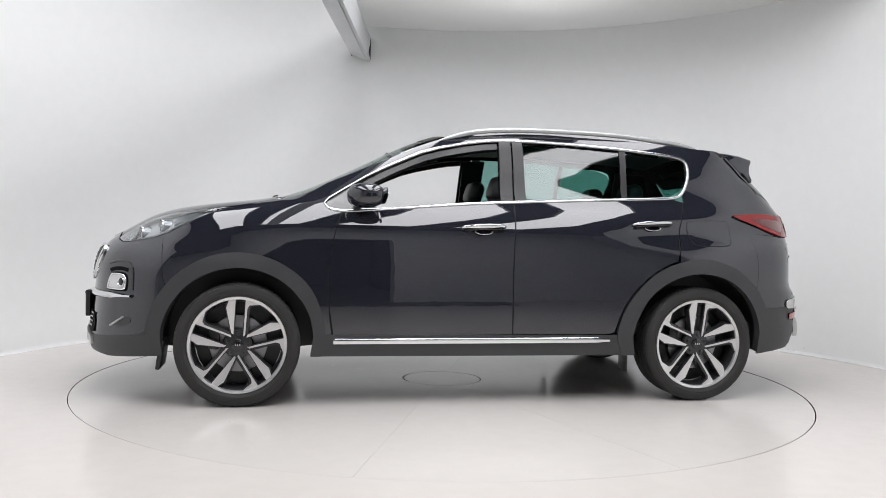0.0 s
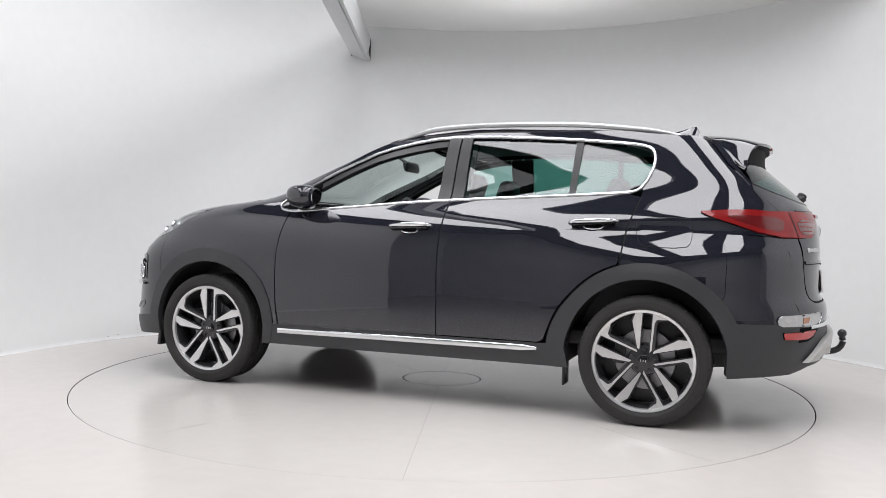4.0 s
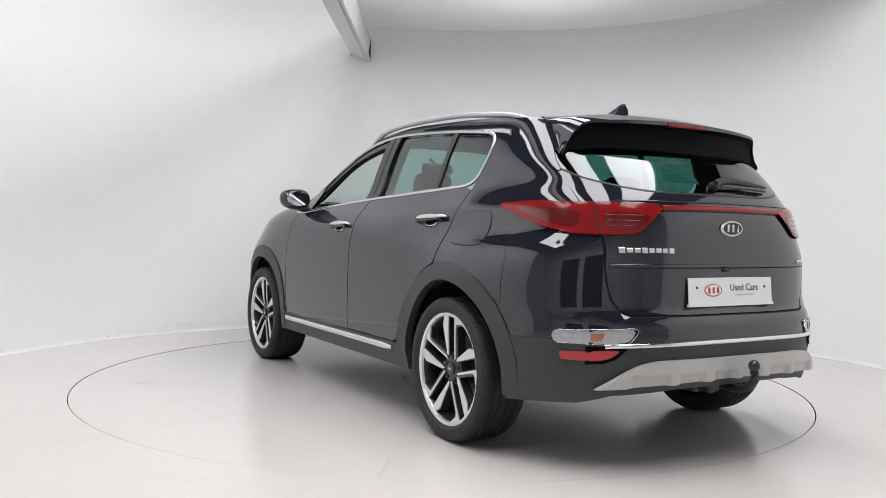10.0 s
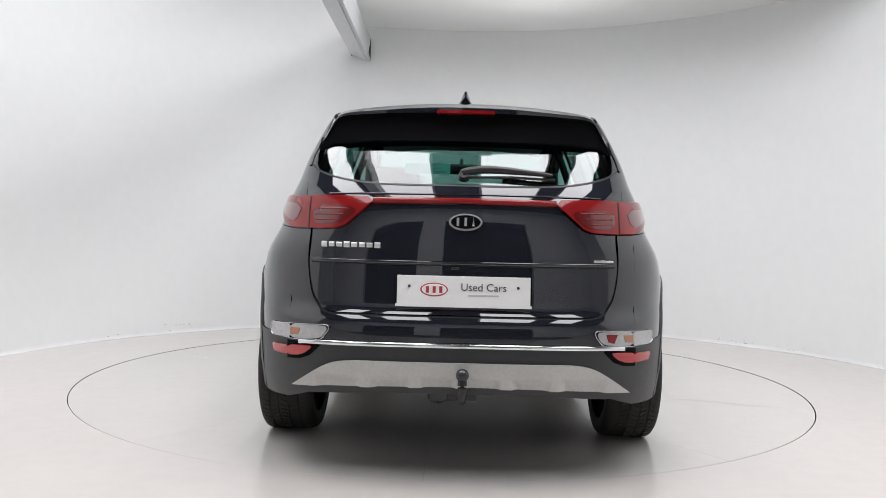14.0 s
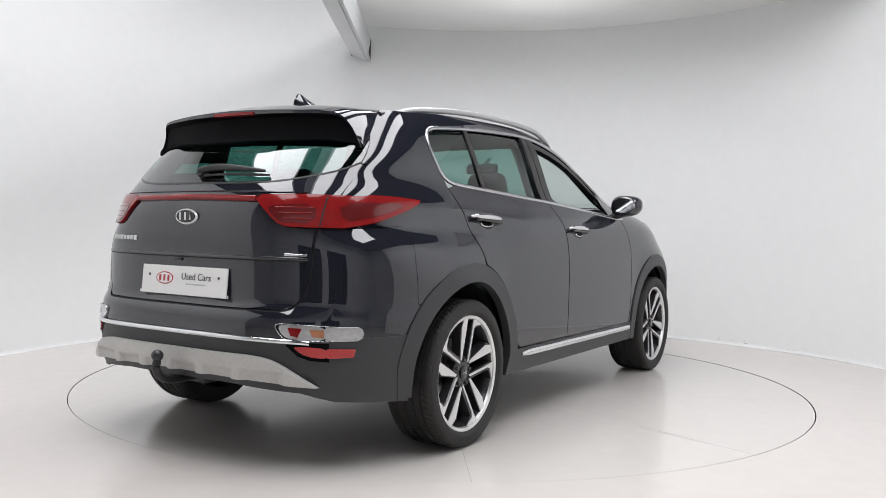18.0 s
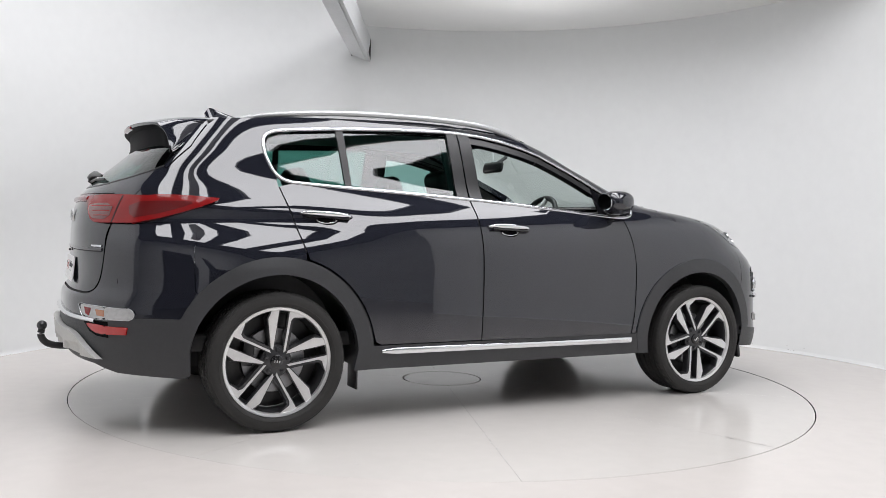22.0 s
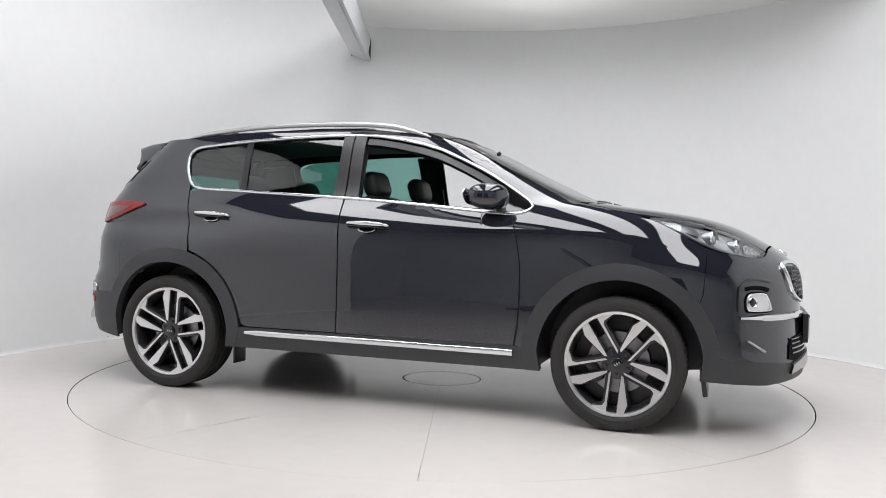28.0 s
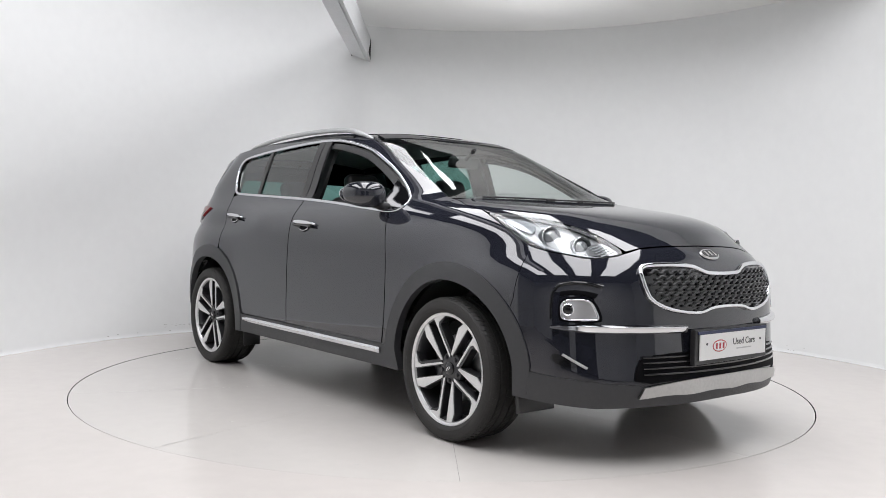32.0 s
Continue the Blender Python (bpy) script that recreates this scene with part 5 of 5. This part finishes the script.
tow = part("tow_bar", tube_bm(curve_line([(-1.95, -.005, .345), (-2.12, -.005, .335), (-2.24, -.005, .334), (-2.305, -.005, .352), (-2.332, -.005, .39), (-2.328, -.005, .425)], 5), .0175, 12), BLACK, car, "black swan-neck tow bar with a ball", smooth=60)
bm = bmesh.new()
bmesh.ops.create_uvsphere(bm, u_segments=20, v_segments=12, radius=.025, matrix=Matrix.Translation((-2.328, -.005, .444)))
part("tow_ball", bm, ALLOY_DARK, tow, "dark steel tow ball")
part("tow_bracket", box_bm((-2.05, .03, .335), (.16, .20, .06), .012), BLACK, tow, "black tow bracket")
socket = part("tow_socket", tube_bm([(-2.10, .085, .348), (-2.185, .085, .348)], .040, 16), BLACK, tow, "black round trailer socket", smooth=40)
part("socket_lid", box_bm((-2.192, .085, .352), (.012, .070, .070), .010), PLASTIC, socket)
part("socket_bracket", box_bm((-2.12, .045, .340), (.05, .08, .008), .002), ALLOY_DARK, tow)

# ---------------------------------------------------------------- handles, mirrors, fuel flap
for fn, s in SIDES:
    for x0, x1, z0, z1 in ((-1.216, -.952, 1.050, 1.034), (-.179, .083, 1.004, .995)):
        x0, x1 = (x0 + .010, x1 + .010) if s > 0 else (x0, x1)
        # no hollow here: a flat black patch paints the shade in the finger cup
        cup = panel("handle_cup_shade", smooth_line([(x0 + .075, (z0 + z1) / 2 + .012), (x1 - .06, (z0 + z1) / 2 + .012), (x1 - .075, (z0 + z1) / 2 - .044), (x0 + .10, (z0 + z1) / 2 - .048)], 2, True), fn, SOOT, car, "door handle over a flat dark patch painted as the finger cup's shade", up=.002,
                    thick=.004, step=.02)
        bm = bmesh.new()
        rows = []
        for i in range(17):
            t = i / 16
            x = x0 + (x1 - x0) * t
            z = z0 + (z1 - z0) * t
            bow = math.sin(math.pi * t) ** .5 if 0 < t < 1 else 0
            pl, nn = lay(fn, np.array([x]), np.array([z]), np.array([.004 + .030 * bow]))
            p0, n0 = Vector(pl[0]), Vector(nn[0])
            h = .005 + .0075 * bow
            rows.append([bm.verts.new(p0 + n0 * (math.cos(a) * .009) + Vector((0, 0, math.sin(a) * h))) for a in [2 * math.pi * k / 10 for k in range(10)]])
        for a, b in zip(rows, rows[1:]):
            for k in range(10):
                bm.faces.new((a[k], a[(k + 1) % 10], b[(k + 1) % 10], b[k]))
        bm.faces.new(rows[0])
        bm.faces.new(rows[-1])
        part("handle", bm, CHROME, cup, "bright chrome pull handle", smooth=60)
        under = [(x0 + .02 + (x1 - x0 - .04) * i / 12, z0 + (z1 - z0) * i / 12 - .0135) for i in range(13)]
        ribbon("handle_underside", under, .012, fn, GLOSS, cup, height=.026, base=.002)
        mx, mz = (x0 + x1) / 2, (z0 + z1) / 2 - .022
        ribbon("cup_lip", [(mx + .05 * math.cos(a), mz - .017 * math.sin(a)) for a in [math.pi * k / 14 for k in range(15)]], .006, fn, CHROME, cup, "chrome lip under the cup", height=.006, base=.002)
    # door mirror
    bm = bmesh.new()
    bmesh.ops.create_uvsphere(bm, u_segments=32, v_segments=20, radius=1)
    for v in bm.verts:
        x, y, z = v.co
        e = lambda q, p: math.copysign(abs(q) ** p, q)
        X = .104 * e(x, .82) * (1 if x > 0 else .86)
        Y = .108 * e(y, .8)
        Z = .068 * e(z, .75)
        Z *= 1 - .12 * (Y / .118)
        X -= .03 * (Y / .118) ** 2 if x > 0 else 0
        v.co = (.655 + X - .02 * (Y / .118), s * (.928 + Y), 1.163 + Z + .004 * (Y / .118))
    mirror = part("door_mirror", bm, PAINT, car, "glossy black door mirror", smooth=60)
    g = [(s * (.936 + .080 * math.cos(a)), 1.163 + .047 * math.sin(a)) for a in [2 * math.pi * k / 28 for k in range(28)]]
    part("mirror_glass", prism_bm(g, .004, lambda u, v, w: Vector((.562 - w - .02 * (abs(u) - .936) / .118 - .16 * (v - 1.163), u, v))), CHROME, mirror, "mirror glass", smooth=0)
    part("mirror_foot", tube_bm(curve_line([(.70, s * .81, 1.098), (.70, s * .86, 1.105), (.69, s * .91, 1.125)], 4), .024, 10), BLACK, mirror, "black mirror foot", smooth=60)

flap = smooth_line([(-1.31, 1.068), (-1.54, 1.074), (-1.565, 1.05), (-1.56, .95), (-1.53, .918), (-1.33, .92), (-1.30, .945), (-1.295, 1.04)], 1, True)
panel("fuel_flap", flap, on_left, PAINT, car, "round-cornered black fuel flap", up=.003, thick=.006, step=.04)
ribbon("fuel_flap_gap", flap, .005, on_left, DARK, car, height=.001, base=.001, closed=True)

# ---------------------------------------------------------------- wheels


def wheel_at_origin():
    """Outer face towards +y."""
    tyre = [(.252, -.215), (.262, -.218), (.30, -.226), (.325, -.222), (.338, -.210), (.3445, -.192)]
    for k, y in enumerate((-.160, -.115, -.070, -.030)):
        tyre += [(.3445, y - .005), (.339, y - .0045), (.339, y + .0045), (.3445, y + .005)]
    tyre += [(.3445, .0), (.3425, .008), (.337, .017), (.331, .0215), (.329, .0235), (.326, .0235), (.324, .0245), (.312, .027), (.298, .028), (.290, .0265), (.288, .0275), (.284, .0265), (.276, .021), (.270, .0165), (.266, .012), (.260, .006)]
    low = lambda r: .26 + (r - .26) * .87 if r > .26 else r
    tyre = [(low(r), y) for r, y in tyre]
    root = part("wheel", lathe_bm([(.255, -.19), (.248, -.17), (.235, -.12), (.232, -.06), (.240, -.012), (.250, .004), (.258, .008)], 60), ALLOY_DARK, None, "twin-spoke alloy wheel, dark with machined faces", smooth=50)
    part("tyre", lathe_bm(tyre, 96), RUBBER, root, "black low-profile tyre", smooth=35)
    # tread blocks: five ribs cut across by slanting grooves, the outer one running down the shoulder
    v, f = [], []
    for rib, (y0, y1, slant) in enumerate(((-.188, -.166, .03), (-.154, -.121, .05), (-.109, -.076, -.04), (-.064, -.036, .05), (-.024, .001, -.03))):
        for k in range(76):
            a = 2 * math.pi * (k + .5 * (rib % 2)) / 76
            lines = [(y0, .3475), (y1, .3475)] + ([(.009, .3448), (.0175, .3388)] if rib == 4 else [])
            b = len(v)
            for y, r in lines:
                lean = slant * (y - y0) / (y1 - y0)
                for a2 in (a + lean, a + lean + .062):
                    for rr in (low(r), low(r) - .004):
                        v.append((rr * math.cos(a2), y, rr * math.sin(a2)))
            n = len(lines)
            for i in range(n - 1):
                q = b + 4 * i
                f += [(q, q + 2, q + 6, q + 4), (q, q + 4, q + 5, q + 1), (q + 2, q + 3, q + 7, q + 6)]
            f += [(b, b + 1, b + 3, b + 2), (b + 4 * n - 4, b + 4 * n - 2, b + 4 * n - 1, b + 4 * n - 3)]
    tagged(pymesh("tread_block", v, f, RUBBER, root, smooth=0), kind="stuff")
    part("rim_lip", lathe_bm([(.245, -.004), (.249, .008), (.262, .013), (.266, .010), (.266, .002)], 72), ALLOY, root, "bright machined rim edge", smooth=40)
    part("brake_disc", lathe_bm([(.07, -.075), (.155, -.075), (.158, -.08), (.158, -.10), (.07, -.10)], 48), DISC, root, "steel brake disc", smooth=40)
    part("hub_shield", lathe_bm([(.0, -.11), (.232, -.115)], 40), BLACK, root, smooth=0)
    part("brake_caliper", box_bm((.13, -.085, .03), (.06, .06, .14), .012), ALLOY_DARK, root)

    def face_y(r):
        return .004 - .022 * (1 - min(1, r / .25)) ** 1.2

    for k in range(5):
        ang = 2 * math.pi * k / 5
        ca, sa = math.cos(ang), math.sin(ang)
        for name, shape in (("broad_spoke", [(-.026, .055), (-.026, .150), (-.026, .253), (-.060, .247), (-.066, .222), (-.073, .198), (-.058, .140), (-.038, .062)]),
                            ("slim_spoke", [(.026, .045), (.027, .150), (.027, .253), (.118, .226), (.090, .222), (.050, .218), (.039, .200), (.037, .120), (.036, .055)])):
            bm = bmesh.new()
            hi, mid, lo = [], [], []
            cx, cz = sum(p[0] for p in shape) / len(shape), sum(p[1] for p in shape) / len(shape)
            for u, r in shape:
                rr = math.hypot(u, r)
                for lst, dy in ((hi, 0.0), (mid, -.004), (lo, -.034)):
                    lst.append(bm.verts.new((-u * ca + r * sa, face_y(rr) + dy, u * sa + r * ca)))
            bm.faces.new(hi)
            n = len(shape)
            for i in range(n):
                j = (i + 1) % n
                bm.faces.new((hi[i], hi[j], mid[j], mid[i]))
            part(name, bm, ALLOY, root, "machined silver spoke face", smooth=30)
        # dark body behind the pair, with the slot between
        for shape in ([(-.022, .05), (-.022, .252), (-.066, .246), (-.078, .200), (-.060, .135), (-.044, .06)], [(.022, .05), (.022, .252), (.122, .224), (.094, .218), (.056, .208), (.050, .19), (.050, .06)]):
            bm = bmesh.new()
            hi = [bm.verts.new((-u * ca + r * sa, face_y(math.hypot(u, r)) - .004, u * sa + r * ca)) for u, r in shape]
            lo = [bm.verts.new((-u * 1.1 * ca + r * sa, face_y(math.hypot(u, r)) - .045, u * 1.1 * sa + r * ca)) for u, r in shape]
            bm.faces.new(hi)
            for i in range(len(shape)):
                j = (i + 1) % len(shape)
                bm.faces.new((hi[i], hi[j], lo[j], lo[i]))
            part("spoke_body", bm, ALLOY_DARK, root, smooth=0)
        bm = lathe_bm([(.0, -.008), (.008, -.009), (.0105, -.014), (.0105, -.028)], 6)
        bmesh.ops.transform(bm, matrix=Matrix.Translation((.0567 * math.sin(ang), 0, .0567 * math.cos(ang))), verts=bm.verts)
        part("wheel_nut", bm, ALLOY_DARK, root, "dark wheel nut", smooth=30)
    part("hub", lathe_bm([(.0, -.016), (.06, -.018), (.075, -.024), (.082, -.045)], 40), ALLOY_DARK, root, smooth=40)
    part("hub_cap", lathe_bm([(.0, -.004), (.024, -.005), (.030, -.009), (.0305, -.02)], 32), GLOSS, root, "black hub cap with a pale emblem", smooth=40)
    for k in (-1, 0, 1):
        part("cap_bar", box_bm((.012 * k, -.0035, 0), (.004, .003, .012)), ALLOY, root, smooth=0)
    return root


first = wheel_at_origin()
first.parent = car
PHASE = {(1, 1): -3, (-1, 1): -4, (1, -1): 31, (-1, -1): -7}
made = []
for xs, hub in ((1, HUB_F), (-1, HUB_R)):
    for s in (1, -1):
        m = pose(hub, s * .896, .3362, 0, 0, 0 if s > 0 else 180) @ pose(0, 0, 0, 0, PHASE[(xs, s)], 0)
        if not made:
            first.matrix_basis = m
            made.append(first)
        else:
            made.append(copy_thing(first, m))

# ---------------------------------------------------------------- cabin and underside
part("underbody", box_bm((.12, 0, .335), (3.3, 1.02, .10), .03), BLACK, car, "black underbody")
part("underbody_middle", box_bm((0, 0, .31), (1.75, 1.60, .10), .02), BLACK, car)
part("exhaust_box", box_bm((-1.82, .30, .345), (.24, .44, .11), .04, 3), ALLOY_DARK, car, "dull dark exhaust box")
part("rear_axle", tube_bm([(-1.335, -.62, .33), (-1.335, .62, .33)], .045, 12), BLACK, car)
part("engine_cover", box_bm((1.45, 0, .62), (.95, 1.05, .50), .05), BLACK, car, "dark engine bay block")
part("cabin_floor", box_bm((-.45, 0, .42), (2.6, 1.55, .08), .02), TRIM, car)
part("load_floor", box_bm((-1.75, 0, .72), (.75, 1.06, .05), .01), TRIM, car, "black load floor")
part("parcel_shelf", box_bm((-1.60, 0, 1.04), (.62, 1.12, .025), .008), TRIM, car, "black parcel shelf")
dash = part("dashboard", box_bm((.80, 0, .95), (.46, 1.42, .24), .08, 4), TRIM, car, "black dashboard")
part("dash_top", box_bm((.93, 0, 1.06), (.30, 1.34, .05), .02, 3), TRIM, dash)
part("instrument_hood", box_bm((.66, -.37, 1.075), (.20, .36, .06), .025, 3), TRIM, dash)
part("screen", box_bm((.60, 0, 1.05), (.02, .24, .12), .01), GLOSS, dash, "black dashboard screen")
wheel_m = Matrix.Translation((.46, -.37, 1.03)) @ pose(0, 0, 0, 0, -64, 0)
bm = tube_bm([wheel_m @ Vector((.185 * math.cos(a), .185 * math.sin(a), 0)) for a in [2 * math.pi * k / 40 for k in range(40)]], .0165, 10, True)
steer = part("steering_wheel", bm, LEATHER, car, "black leather steering wheel on the offside", smooth=60)
for a in (0, 180, 270):
    p, q = wheel_m @ Vector((0, 0, .03)), wheel_m @ Vector((.18 * math.sin(radians(a + 90)), .18 * math.cos(radians(a + 90)), 0))
    part("steering_spoke", tube_bm([p, q], .016, 8), SILVER, steer)
bm = bmesh.new()
bmesh.ops.create_uvsphere(bm, u_segments=20, v_segments=10, radius=1, matrix=wheel_m @ Matrix.Translation((0, 0, .02)) @ Matrix.Diagonal((.06, .07, .03, 1)))
part("steering_boss", bm, LEATHER, steer)
part("steering_column", tube_bm([wheel_m @ Vector((0, 0, .02)), (.72, -.37, .92)], .035, 10), TRIM, steer)
im = part("interior_mirror", box_bm((.36, 0, 1.40), (.03, .24, .07), .02, 3, Euler((0, radians(12), 0)).to_matrix()), BLACK, car, "black interior mirror")
part("mirror_stalk", tube_bm([(.38, 0, 1.42), (.46, 0, 1.475)], .012, 8), BLACK, im)


def seat(x, y, width, rear=False):
    root = part("seat_cushion", box_bm((x + .26, y, .60), (.54, width, .20), .07, 4), LEATHER, car, "black leather seat")
    tilt = Euler((0, radians(-18 if not rear else -24), 0)).to_matrix()
    part("seat_back", box_bm((x - .10, y, .885), (.16, width * .96, .60), .07, 4, tilt), LEATHER, root)
    for yy in ([0] if not rear else [-.36, .36]):
        part("head_rest", box_bm((x - .20 if not rear else x - .235, y + yy, 1.245 if not rear else 1.22), (.11, .25, .17), .055, 4, tilt), LEATHER, root)
        for d in (-.05, .05):
            part("rest_post", tube_bm([(x - .165, y + yy + d, 1.10), (x - .19, y + yy + d, 1.18)], .008, 6), CHROME, root)


seat(-.02, .37, .52)
seat(-.02, -.37, .52)
seat(-.86, 0, 1.24, True)
for fn, s in SIDES:
    panel("door_lining", [(.80, 1.06), (.4, 1.09), (-.24, 1.13), (-1.15, 1.17), (-1.15, .9), (-.9, .55), (-.85, .42), (.80, .42)], fn, TRIM, car, "black door lining", up=-.075, thick=.02, step=.1)
    panel("pillar_lining", [(-.17, 1.14), (-.32, 1.14), (-.34, 1.52), (-.18, 1.52)], fn, TRIM, car, up=-.05, thick=.02)
    panel("pillar_lining", [(-1.38, 1.2), (-1.75, 1.18), (-1.62, 1.46), (-1.38, 1.46)], fn, TRIM, car, up=-.05, thick=.02)
    panel("screen_pillar_lining", [(.95, 1.155), (.86, 1.14), (.56, 1.29), (.40, 1.365), (.24, 1.435), (-.02, 1.50), (.10, 1.53), (.30, 1.46), (.5, 1.375), (.7, 1.285)], fn, LINER, car, "grey screen pillar lining", up=-.035, thick=.01)

# rear window label, wipers at the screen, parking sensors
lab = panel("window_label", [(.245, 1.215), (.06, 1.215), (.06, 1.262), (.245, 1.262)], on_rear, LABEL, tailgate, "pale green label inside the rear window", up=-.004, thick=0)
for k in range(3):
    panel("label_line", [(.235, 1.222 + .013 * k), (.08 + .02 * k, 1.222 + .013 * k), (.08 + .02 * k, 1.227 + .013 * k), (.235, 1.227 + .013 * k)], on_rear, INK_PALE, lab, up=-.002, thick=0)
for y0, y1 in ((-.55, -.02), (-.12, .50)):
    pts = [lay(on_front, np.array([y0 + (y1 - y0) * i / 10]), np.array([1.150 + .006 * i / 10]), np.array([.007]))[0][0] for i in range(11)]
    arm = part("wiper_arm", tube_bm(pts, .0045, 8), BLACK, car, "black windscreen wiper", smooth=60)
    part("wiper_blade", tube_bm([(p[0] - .002, p[1], p[2] - .010) for p in pts], .004, 6), BLACK, arm, smooth=60)

motions()
